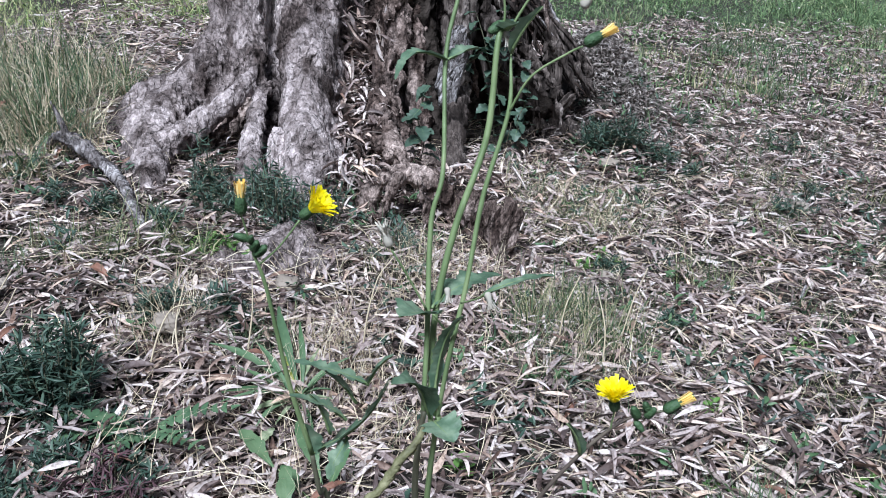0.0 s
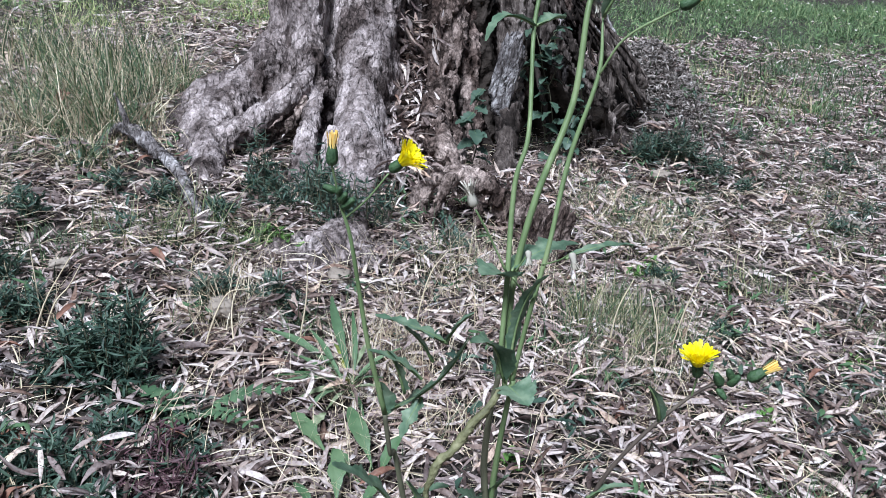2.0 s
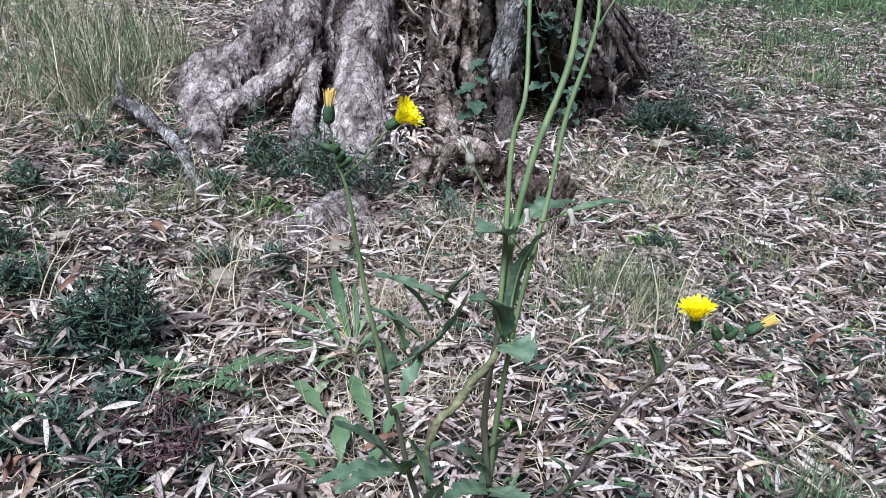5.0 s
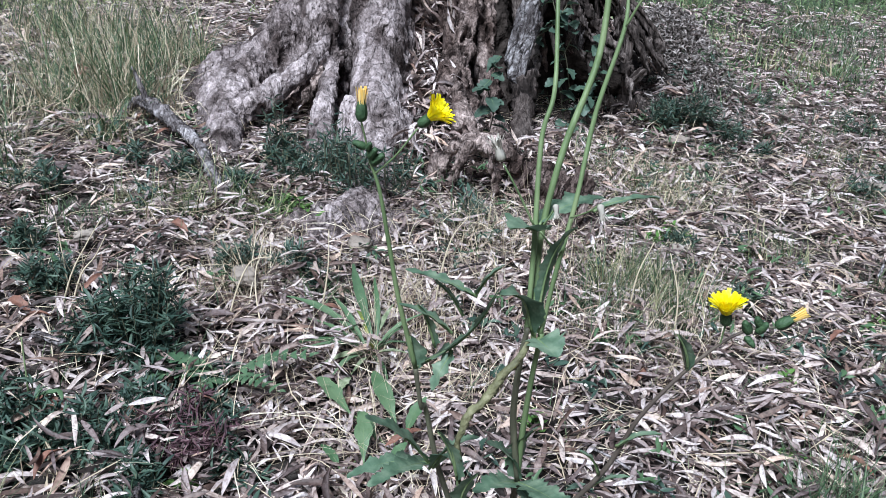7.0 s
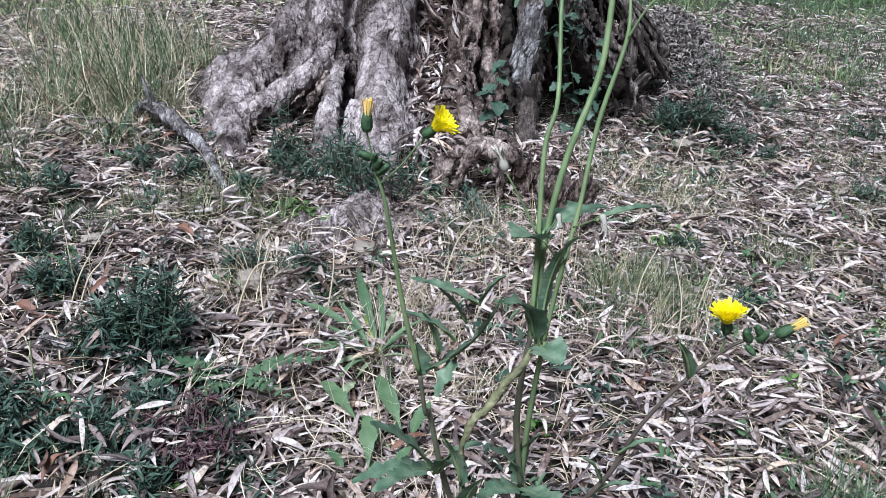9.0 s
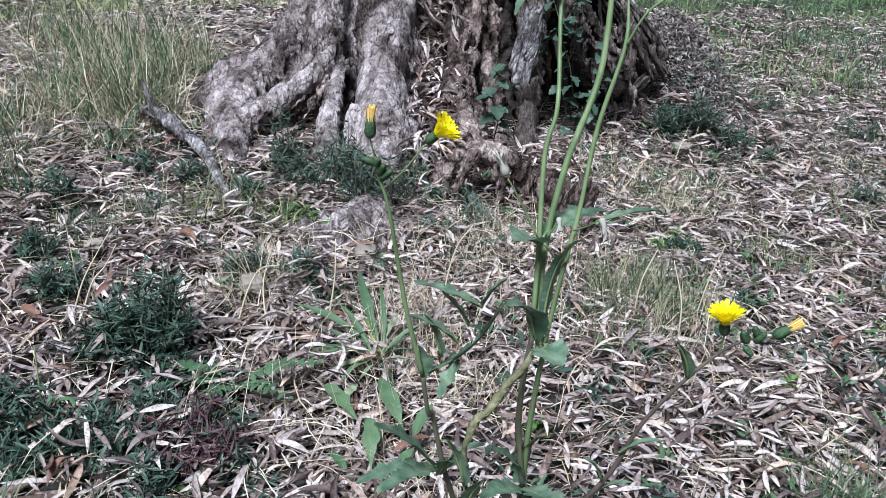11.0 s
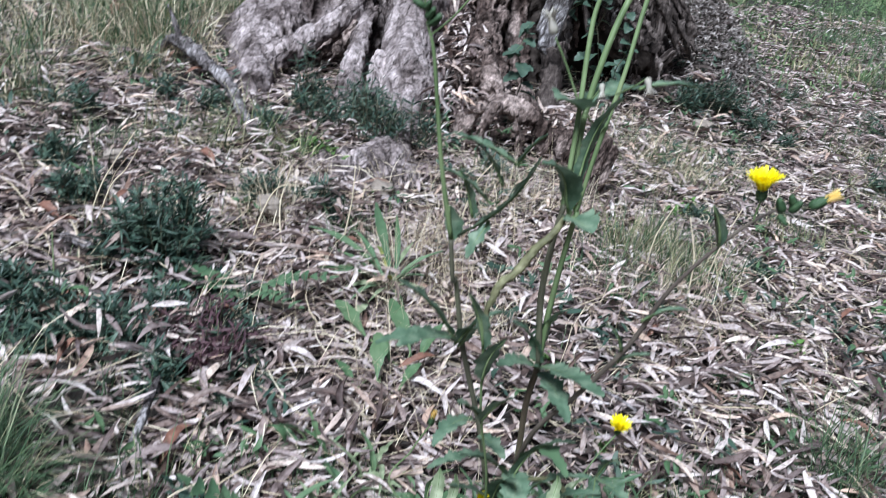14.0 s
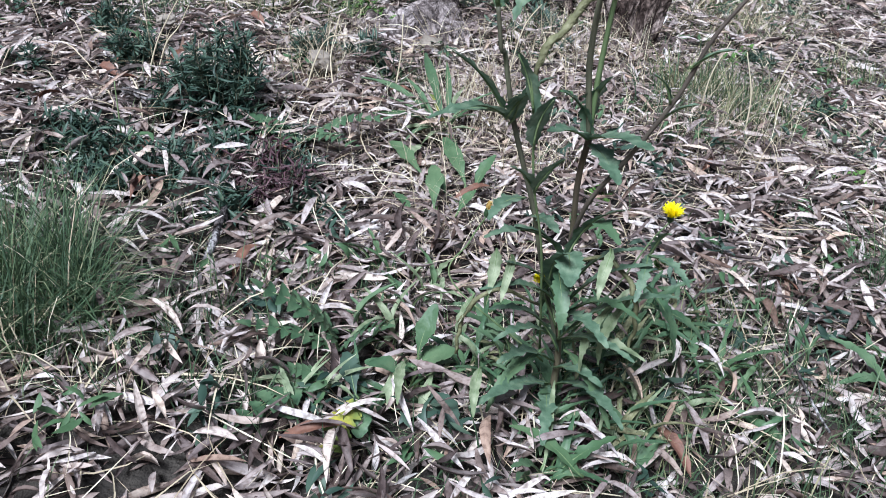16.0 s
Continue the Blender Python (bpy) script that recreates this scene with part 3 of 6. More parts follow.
def turned(v, yaw, pitch, roll, at):
    """Each piece of v (n, k, 3) rolled, pitched, yawed and moved."""
    out = v.copy()
    y, z = out[..., 1].copy(), out[..., 2].copy()
    c, s = np.cos(roll)[:, None], np.sin(roll)[:, None]
    out[..., 1], out[..., 2] = y * c - z * s, y * s + z * c
    x, z = out[..., 0].copy(), out[..., 2].copy()
    c, s = np.cos(pitch)[:, None], np.sin(pitch)[:, None]
    out[..., 0], out[..., 2] = x * c + z * s, -x * s + z * c
    x, y = out[..., 0].copy(), out[..., 1].copy()
    c, s = np.cos(yaw)[:, None], np.sin(yaw)[:, None]
    out[..., 0], out[..., 1] = x * c - y * s, x * s + y * c
    return out + np.asarray(at)[:, None, :]


def leaf_uv(k):
    """Along and across each leaf of k vertices."""
    u = (.22, .5, .78) if k == 11 else (.1, .28, .5, .72, .9)
    return np.array([(0, 0, 0)] + [(s, abs(e), 0) for s in u for e in (-1, 0, 1)] + [(1, 0, 0)], float)


def joined(name, v, f, material, smooth=True, veins=False):
    n, k, _ = v.shape
    base = (np.arange(n) * k)[:, None]
    flat = np.concatenate([np.asarray(q) for q in f])
    loops = (base + flat[None, :]).ravel()
    sizes = np.tile([len(q) for q in f], n)
    me = big_mesh(name, v.reshape(-1, 3), loops, sizes, material, smooth)
    if veins:
        me.attributes.new("leaf_uv", 'FLOAT_VECTOR', 'POINT').data.foreach_set("vector", np.tile(leaf_uv(k), (n, 1)).ravel())
    return me


def patchy(x, y, s, seed):
    return np.array([noise.noise(Vector((a * s + seed, b * s - seed, seed * .7))) for a, b in zip(x, y)])


def blades(n, r, at, height, spread, lean, width, segs=4):
    """n bent tapering blades rooted round `at` (n, 3): verts (n, 2 segs + 1, 3)."""
    h = r.uniform(*height, n)
    yaw = r.uniform(0, 2 * np.pi, n)
    l0 = np.abs(r.normal(0, lean * .5, n))
    bend = np.abs(r.normal(lean, lean * .8, n))
    w = r.uniform(.6, 1.2, n) * width
    k = 2 * segs + 1
    v = np.zeros((n, k, 3))
    dx, dy = np.cos(yaw), np.sin(yaw)
    px, pz = np.zeros(n), np.zeros(n)
    flip = r.uniform(0, np.pi, n)
    for j in range(segs + 1):
        s = j / segs
        ww = w * (1 - s) ** .7
        sx, sy = -dy * np.cos(flip) + dx * np.sin(flip) * .5, dx * np.cos(flip) + dy * np.sin(flip) * .5
        if j < segs:
            for e, i in ((-.5, 2 * j), (.5, 2 * j + 1)):
                v[:, i, 0], v[:, i, 1], v[:, i, 2] = px * dx + e * ww * sx, px * dy + e * ww * sy, pz
            a = l0 + bend * (s + .5 / segs) * 1.6
            px = px + h / segs * np.sin(a)
            pz = pz + h / segs * np.cos(a)
        else:
            v[:, 2 * segs, 0], v[:, 2 * segs, 1], v[:, 2 * segs, 2] = px * dx, px * dy, pz
    f = [(2 * j, 2 * j + 1, 2 * j + 3, 2 * j + 2) for j in range(segs - 1)] + [(2 * segs - 2, 2 * segs - 1, 2 * segs)]
    return v + np.asarray(at)[:, None, :], f


def build_litter():
    r = np.random.default_rng(11)
    spots = []
    for n, x0, x1, y0, y1 in ((30000, -1.35, 1.5, .22, 2.1), (15500, -1.5, 1.9, 2.1, 3.4), (52000, .1, 3.9, 3.1, 6.6), (15000, -2.2, -.6, 2.8, 6.2), (9000, -1.35, 1.5, -.9, .22)):
        # each stretch frays out unevenly past its bounds
        soft = .8
        grown = int(n * (x1 - x0 + 2 * soft) * (y1 - y0 + 2 * soft) / ((x1 - x0) * (y1 - y0)))
        q = np.c_[r.uniform(x0 - soft, x1 + soft, grown), r.uniform(y0 - soft, y1 + soft, grown)]
        out = np.hypot(np.maximum(0, np.maximum(x0 - q[:, 0], q[:, 0] - x1)), np.maximum(0, np.maximum(y0 - q[:, 1], q[:, 1] - y1)))
        inner = out == 0
        outer = np.zeros(grown, bool)
        outer[~inner] = r.uniform(0, 1, (~inner).sum()) < np.clip(.55 - out[~inner] / soft + .9 * patchy(q[~inner, 0], q[~inner, 1], 1.9, 8.0), 0, .9)
        others = [b for b in ((-1.35, 1.5, .22, 2.1), (-1.5, 1.9, 2.1, 3.4), (.1, 3.9, 3.1, 6.6), (-2.2, -.6, 2.8, 6.2)) if b != (x0, x1, y0, y1)]
        for a0, a1, b0, b1 in others:
            outer &= ~((q[:, 0] > a0) & (q[:, 0] < a1) & (q[:, 1] > b0) & (q[:, 1] < b1))
        spots.append(q[inner | outer])
    # beyond, the carpet thins out unevenly on all sides
    n = 15000
    a, q = r.uniform(0, 2 * np.pi, n), np.abs(r.normal(0, 1, n))
    ring = np.c_[.1 + (1.3 + 1.5 * q) * np.cos(a), 1.5 + (1.6 + 1.5 * q) * np.sin(a)]
    spots.append(ring[(ring[:, 1] < 2.6) & ((np.abs(ring[:, 0] - .1) > 1.2) | (ring[:, 1] < .4))])
    p = np.vstack(spots)
    d = patchy(p[:, 0], p[:, 1], 3.2, 4.0)
    far = np.clip((p[:, 1] - 5.0) / 1.8, 0, 1)
    keep = r.uniform(0, 1, len(p)) < np.clip(.86 + (.7 + 1.1 * np.clip((p[:, 1] - 3.6) / 1.5, 0, 1)) * d, .15, 1) * (1 - .6 * far)
    # sparser on the slope beside the walk, where more dark soil shows
    keep &= r.uniform(0, 1, len(p)) < 1 - .22 * np.clip((.66 - p[:, 1]) / .2, 0, 1) * (p[:, 1] > .1)
    keep &= ~((p[:, 0] < -1.0) & (p[:, 1] > 1.55) & (p[:, 1] < 2.6) & (r.uniform(0, 1, len(p)) < .25))
    keep &= (((p[:, 0] + .1) / .62) ** 2 + ((p[:, 1] - 3.35) / .5) ** 2) > 1
    keep &= ((((p[:, 0] + .45) / .19) ** 2 + ((p[:, 1] - 1.84) / .1) ** 2) > 1) | (r.uniform(0, 1, len(p)) < .1)
    # the crest of the mound is bare rotten crumbs
    keep &= ((((p[:, 0] - .66) / .3) ** 2 + ((p[:, 1] - 3.5) / .34) ** 2) > 1) | (r.uniform(0, 1, len(p)) < .07)
    p = p[keep]
    n = len(p)
    heap = np.clip(.5 + patchy(p[:, 0], p[:, 1], 6, 9.0), 0, 1)
    z = ground(p[:, 0], p[:, 1]) + .002 + r.uniform(0, 1, n) ** 1.3 * (.012 + .05 * heap)
    yaw = r.uniform(0, 2 * np.pi, n) * .55 + .45 * (2.6 * patchy(p[:, 0], p[:, 1], 2.1, 2.0) + r.integers(0, 2, n) * np.pi)
    near = (p[:, 1] < 1.5) & (p[:, 1] > .15) & (np.abs(p[:, 0]) < 1.25)
    things = []
    for name, which, lab in (("leaf_litter", near, "thick carpet of dry fallen narrow leaves, beige and grey"), ("leaf_litter_beyond", ~near, "dry fallen narrow leaves spread round the old tree")):
        q, n = p[which], int(which.sum())
        v, f = leaf_shapes(n, r, (.028, .082), (.0054, .0115), name == "leaf_litter")
        v *= (1 + .36 * np.clip((q[:, 1] - 1.9) / 1.8, 0, 1))[:, None, None]
        v = turned(v, yaw[which], r.normal(0, .2, n), r.normal(0, .44, n), np.c_[q, z[which]])
        things.append(tagged(new(name, joined(name, v, f, M_LITTER, veins=True)), lab, "leaf litter", kind="stuff"))
    litter = things[0]
    # crumbled bits, straws and single green blades between the leaves
    n = 20000
    q = np.c_[r.uniform(-1.3, 1.5, n), .2 + 3.0 * r.uniform(0, 1, n) ** 1.1]
    q[:4500] = np.c_[r.normal(.72, .3, 4500), r.normal(3.45, .4, 4500)]
    v, f = leaf_shapes(n, r, (.008, .032), (.003, .009))
    v = turned(v, r.uniform(0, 6.3, n), r.normal(0, .4, n), r.normal(0, .6, n), np.c_[q, ground(q[:, 0], q[:, 1]) + r.uniform(.004, .03, n)])
    tagged(new("leaf_crumbs", joined("leaf_crumbs", v, f, M_LITTER, veins=True)), "crumbled bits of dry leaves over the litter", "leaf litter", kind="stuff")
    n = 10000
    q = np.c_[r.normal(.68, .16, n), r.normal(3.44, .22, n)]
    v, f = leaf_shapes(n, r, (.008, .034), (.005, .014))
    v[..., 2] *= 2.5
    v = turned(v, r.uniform(0, 6.3, n), r.normal(0, .5, n), r.normal(0, .8, n), np.c_[q, ground(q[:, 0], q[:, 1]) + r.uniform(.0, .035, n)])
    tagged(new("rotten_crumbs", joined("rotten_crumbs", v, f, M_STICK_CRUMB)), "grey crumbled rotten wood heaped beside the trunk", "wood crumbs", kind="stuff")
    n = 6000
    q = np.c_[r.uniform(-1.3, 1.5, n), .25 + 2.9 * r.uniform(0, 1, n) ** 1.1]
    v, f = leaf_shapes(n, r, (.06, .17), (.0009, .0014))
    v = turned(v, r.uniform(0, 6.3, n), r.normal(0, .16, n), r.normal(0, .3, n), np.c_[q, ground(q[:, 0], q[:, 1]) + r.uniform(.012, .036, n)])
    tagged(new("loose_straw", joined("loose_straw", v, f, M_DRY)), "thin dry stalks strewn over the leaf litter", "straw", kind="stuff")
    n = 11000
    q = np.c_[r.uniform(-1.4, 1.9, n), .25 + 3.2 * r.uniform(0, 1, n) ** 1.05]
    d = patchy(q[:, 0], q[:, 1], 2.6, 12.0)
    q = q[r.uniform(0, 1, n) < np.clip(.25 + 1.6 * d, .03, 1)]
    v, f = blades(len(q), r, np.c_[q, ground(q[:, 0], q[:, 1])], (.03, .1), 0, .55, .0026)
    tagged(new("sparse_grass", joined("sparse_grass", v, f, M_GRASS)), "sparse green grass blades growing through the litter", "grass", kind="stuff")
    # little sprouts and creeping weeds scattered through the litter
    n = 1500
    c = np.c_[r.uniform(-1.3, 1.9, n), .35 + 3.2 * r.uniform(0, 1, n)]
    c = c[r.uniform(0, 1, n) < np.clip(.3 + 1.5 * patchy(c[:, 0], c[:, 1], 2.2, 17.0), .06, 1)]
    c = np.repeat(c, 7, axis=0)
    n = len(c)
    q = c + r.normal(0, .014, (n, 2))
    v, f = leaf_shapes(n, r, (.016, .038), (.006, .012))
    v[..., 1] *= 1.35
    v = turned(v, r.uniform(0, 6.3, n), r.normal(-.35, .35, n), r.normal(0, .4, n), np.c_[q, ground(q[:, 0], q[:, 1]) + r.uniform(.03, .055, n)])
    dark = r.uniform(0, 1, n // 7).repeat(7) < .6
    for name, which, m, lab in (("sprouts", dark, M_DARKLEAF, "small dark green sprouts scattered through the leaf litter"), ("bright_sprouts", ~dark, M_SEEDLING, "small fresh green sprouts scattered through the leaf litter")):
        tagged(new(name, joined(name, v[which], f, m)), lab, "sprouts", kind="stuff")
    # the leaves that lie on top, nearest to the walk
    shapes, ff = leaf_shapes(10, np.random.default_rng(5), (.042, .075), (.006, .01), True)
    meshes = [joined("dead_leaf", s[None], ff, M_LEAF_PIECE, veins=True) for s in shapes]
    for k in range(290):
        x, y = r.uniform(-.75, .75), .3 + 1.25 * r.uniform() ** 1.2
        ob = part("dead_leaf", meshes[k % 10], litter)
        ob.matrix_basis = pose(x, y, float(ground(x, y)) + r.uniform(.02, .034), r.normal(0, 16), r.normal(0, 10), r.uniform(0, 360))
    return litter


build_litter()


def crevice_leaves():
    """Leaves that slid into the folds between the roots."""
    r = np.random.default_rng(21)
    runs = [((-.29, 2.87, .42), (-.28, 2.77, .23), .035, 110), ((-.28, 2.77, .23), (-.27, 2.5, .1), .05, 360), ((-.27, 2.52, .07), (-.25, 2.3, -.01), .07, 240),
            ((-.2, 2.94, .48), (-.17, 2.83, .32), .03, 12), ((-.02, 2.4, .0), (.2, 2.62, -.04), .06, 160), ((-.7, 2.25, -.02), (-.5, 2.2, -.03), .07, 120), ((.12, 2.75, -.05), (.45, 2.85, -.08), .07, 160),
            ((-.13, 2.2, .085), (-.22, 2.3, .06), .04, 26), ((-.95, 2.4, .0), (-1.1, 2.6, .02), .07, 120)]
    v, at = [], []
    for a, b, w, n in runs:
        s = r.uniform(0, 1, (n, 1))
        at.append(np.array(a) * (1 - s) + np.array(b) * s + r.normal(0, 1, (n, 3)) * (w, w * .7, w * .25))
    at = np.vstack(at)
    n = len(at)
    v, f = leaf_shapes(n, r, (.05, .09), (.008, .014))
    v = turned(v, r.uniform(0, 2 * np.pi, n), r.normal(.0, .45, n), r.normal(0, .4, n), at)
    # leaves that hang caught on the bark
    at = []
    for a, b, w, m in (((-.31, 2.8, .5), (-.27, 2.78, .34), .025, 9), ((-.21, 2.8, .4), (-.14, 2.77, .33), .03, 12), ((-.26, 2.7, .28), (-.24, 2.66, .2), .03, 9)):
        s = r.uniform(0, 1, (m, 1))
        at.append(np.array(a) * (1 - s) + np.array(b) * s + r.normal(0, 1, (m, 3)) * (w, w * .6, w))
    at = np.vstack(at)
    m = len(at)
    h, f = leaf_shapes(m, r, (.06, .1), (.009, .014))
    v = np.vstack((v, turned(h, r.normal(.2, .5, m), r.normal(1.25, .3, m), r.uniform(-1, 1, m), at)))
    ob = new("trapped_leaves", joined("trapped_leaves", v, f, M_LITTER, veins=True))
    return tagged(ob, "dry narrow leaves caught between the tree roots", "fallen leaves", kind="stuff")


crevice_leaves()


# ---- grass ----
def tuft(x, y, radius, n, height, lean, width, material, label, seed, name="grass_tuft", squash=1.0):
    r = np.random.default_rng(seed)
    a, q = r.uniform(0, 2 * np.pi, n), radius * np.sqrt(r.uniform(0, 1, n))
    px, py = q * np.cos(a), q * np.sin(a) * squash
    z0 = float(ground(x, y))
    at = np.c_[px, py, ground(x + px, y + py) - z0]
    v, f = blades(n, r, at, height, radius, lean, width)
    ob = new(name, joined(name, v, f, material))
    ob.location = (x, y, z0)
    return tagged(ob, label, "grass", "grass tufts", "stuff")


GREEN_T, DRY_T, MIX_T = "green grass tuft growing through dead leaves", "thin dry straw-coloured grass stalks among dead leaves", "tall half-dry grass clump beside the tree"
# tall clumps left of the tree
for k, (x, y, rad, n, h) in enumerate(((-1.18, 2.5, .12, 330, .3), (-1.36, 2.42, .14, 330, .27), (-1.3, 2.8, .17, 460, .36), (-1.2, 3.08, .13, 330, .32), (-1.42, 3.3, .16, 330, .34), (-1.55, 2.75, .16, 330, .3), (-1.62, 3.2, .22, 420, .36), (-1.42, 2.0, .14, 260, .22), (-1.85, 2.5, .2, 260, .3), (-1.28, 1.8, .1, 180, .16), (-1.95, 3.5, .25, 360, .36), (-1.15, 2.2, .08, 160, .18), (-1.5, 2.3, .12, 200, .22), (-1.7, 2.15, .14, 200, .22))):
    tuft(x, y, rad * .7, n // 2, (h * .3, h * 1.15), .75, .0058, M_GRASS, "tall dark green grass clump beside the tree", 100 + k)
    tuft(x, y, rad * .9, n // 4, (h * .4, h * 1.3), 1.0, .0054, M_MIXGRASS, MIX_T, 130 + k, squash=.8)
    tuft(x, y, rad * 1.1, n * 3 // 5, (h * .4, h * 1.25), 1.2, .0048, M_DRY, "long dry stalks among tall grass", 160 + k)
# wiry tuft near the walk, on the slope
tuft(-.62, .54, .085, 900, (.08, .24), .8, .003, M_GRASS, "dense wiry green grass tuft with dry blades", 130)
tuft(-.6, .52, .09, 80, (.1, .27), 1.1, .0021, M_DRY, DRY_T, 131)
tuft(-.63, .6, .08, 420, (.08, .22), .8, .0028, M_GRASS, "wiry half-dry grass tuft on the slope", 138)
tuft(-.53, 1.42, .09, 110, (.06, .17), .6, .0021, M_DRY, "pale dry wiry stalks over dead leaves", 134)
tuft(-.82, 1.32, .02, 5, (.16, .22), .25, .003, M_DRY, DRY_T, 135)
tuft(.52, 1.0, .06, 260, (.1, .22), .9, .0026, M_GRASS, GREEN_T, 132)
tuft(.62, .72, .06, 160, (.06, .14), .8, .0026, M_GRASS, GREEN_T, 133)
# flattened pale grass by the broken branch
tuft(-.72, 1.86, .1, 170, (.1, .2), 1.15, .004, M_MIXGRASS, "flattened pale green grass beside the broken branch", 136)
tuft(-.6, 1.8, .08, 130, (.1, .18), 1.15, .004, M_MIXGRASS, "flattened pale green grass beside the broken branch", 137)
# low grass among the leaves
for k, (x, y, rad, n, h, m) in enumerate((
        (-.83, 1.75, .11, 230, .12, M_MIXGRASS), (-.95, 1.62, .1, 160, .1, M_GRASS), (-.2, 1.3, .1, 120, .15, M_DRY), (-.14, 1.38, .11, 130, .16, M_DRY), (-.03, 1.86, .13, 170, .18, M_DRY), (-.22, 1.45, .1, 90, .15, M_DRY), (-.08, 1.2, .09, 90, .13, M_DRY), (-.3, 1.85, .1, 60, .14, M_DRY), (.1, 1.45, .1, 120, .12, M_DRY), (-.1, 1.92, .1, 70, .14, M_MIXGRASS),
        (.3, 1.64, .12, 150, .17, M_MIXGRASS), (.26, 1.5, .13, 150, .15, M_GRASS), (.38, 1.72, .14, 150, .16, M_GRASS), (.3, 1.42, .14, 120, .17, M_DRY), (.2, 1.72, .13, 120, .18, M_DRY), (-.12, 1.6, .13, 110, .17, M_DRY), (.36, 1.55, .13, 110, .19, M_DRY), (.22, 1.6, .1, 100, .15, M_GRASS), (.42, 1.66, .1, 180, .14, M_MIXGRASS), (.27, 1.72, .1, 200, .17, M_MIXGRASS), (.36, 2.3, .17, 200, .15, M_MIXGRASS), (.5, 2.45, .18, 200, .14, M_MIXGRASS), (.42, 2.38, .2, 170, .17, M_DRY), (.62, 2.6, .16, 110, .14, M_DRY), (.58, 2.5, .16, 90, .13, M_GRASS), (.3, 2.55, .13, 110, .17, M_DRY), (.36, 2.6, .14, 80, .15, M_GRASS), (.75, 2.75, .2, 130, .12, M_MIXGRASS), (1.05, 3.3, .25, 320, .13, M_GRASS), (1.5, 3.6, .3, 380, .14, M_GRASS), (1.3, 3.1, .2, 240, .12, M_MIXGRASS), (1.7, 2.9, .2, 240, .13, M_MIXGRASS),
        (.74, 2.05, .1, 150, .12, M_MIXGRASS), (.5, 1.9, .08, 80, .1, M_GRASS), (.86, 1.5, .1, 110, .09, M_MIXGRASS), (-.55, 1.55, .1, 90, .14, M_DRY), (-.5, 1.62, .07, 60, .16, M_DRY), (-.33, 1.42, .07, 60, .14, M_GRASS),
        (-.42, .78, .04, 60, .07, M_GRASS), (-.33, .7, .05, 50, .07, M_GRASS), (.2, .76, .08, 150, .11, M_MIXGRASS), (.3, .66, .08, 140, .12, M_GRASS), (.12, .68, .07, 110, .11, M_MIXGRASS), (.05, .6, .09, 140, .1, M_GRASS), (.12, .56, .08, 120, .1, M_MIXGRASS), (.28, .85, .07, 140, .09, M_GRASS), (.4, .6, .07, 140, .1, M_GRASS), (-.2, .68, .08, 160, .07, M_GRASS), (.0, .72, .07, 140, .08, M_GRASS), (-.42, .52, .06, 70, .07, M_GRASS), (-.5, .6, .05, 60, .07, M_GRASS), (-.36, .46, .05, 60, .09, M_GRASS), (-.45, .58, .05, 46, .12, M_GRASS), (-.4, .66, .05, 50, .12, M_MIXGRASS), (-.33, .58, .05, 40, .1, M_GRASS), (-.3, .44, .06, 60, .09, M_GRASS), (-.15, .42, .06, 60, .08, M_GRASS), (-.48, .47, .05, 40, .1, M_MIXGRASS), (-.52, .76, .05, 40, .1, M_GRASS), (.1, .46, .07, 90, .09, M_GRASS), (.22, .52, .07, 90, .1, M_MIXGRASS), (.33, .5, .07, 80, .1, M_GRASS), (.42, .9, .08, 70, .08, M_GRASS), (-.1, .58, .07, 80, .08, M_GRASS),
        (1.6, 4.6, .3, 260, .16, M_MIXGRASS), (2.1, 5.0, .3, 260, .16, M_GRASS), (2.5, 4.6, .3, 240, .16, M_MIXGRASS), (2.2, 5.6, .35, 300, .16, M_GRASS), (1.5, 5.3, .3, 240, .14, M_MIXGRASS), (2.8, 5.3, .3, 240, .16, M_MIXGRASS), (1.9, 4.2, .25, 180, .14, M_GRASS), (2.0, 3.6, .25, 180, .14, M_MIXGRASS), (2.6, 4.0, .25, 180, .14, M_GRASS), (1.1, 2.6, .15, 150, .14, M_MIXGRASS), (1.35, 2.4, .15, 130, .14, M_GRASS), (1.0, 1.9, .1, 80, .1, M_GRASS), (-.76, .72, .06, 70, .1, M_GRASS), (-.85, .85, .06, 50, .1, M_MIXGRASS))):
    lab = DRY_T if m is M_DRY else GREEN_T
    tuft(x, y, rad, n, (h * .4, h), (.85 if 2.2 < y < 2.9 else .5) if m is not M_DRY else (1.0 if 2.2 < y < 2.9 else .55), (.009 if y > 3.9 else .0036 if y > 1.5 else .0027) if m is not M_DRY else .0021, m, lab, 200 + k)
r = np.random.default_rng(61)
for k in range(26):
    x, y = r.uniform(1.1, 4.2), r.uniform(4.0, 7.2)
    tuft(x, y, r.uniform(.12, .3), int(r.integers(70, 200)), (.05, r.uniform(.12, .2)), .7, .008, (M_GRASS, M_MEADOW, M_MIXGRASS)[k % 3], GREEN_T, 1000 + k)
# fallen straw crossing the litter
for k, (x, y, n) in enumerate(((-.5, 1.45, 60), (-.3, 1.15, 70), (-.2, 1.0, 70), (.1, 1.9, 50), (-.45, 1.0, 40), (.4, 1.7, 60), (-.15, .8, 40), (.4, 2.5, 70), (.58, 2.66, 70), (.3, 2.72, 60), (.68, 2.42, 40), (.5, 2.3, 30), (-1.25, 2.45, 90), (-1.5, 2.6, 90), (-1.4, 3.0, 120))):
    tuft(x, y, .12 if y < 2.2 else .18, n, (.12, .24), 1.25, .0016 if y < 2.2 else .003, M_DRY, "bent dry straw lying over dead leaves", 300 + k, "straw")


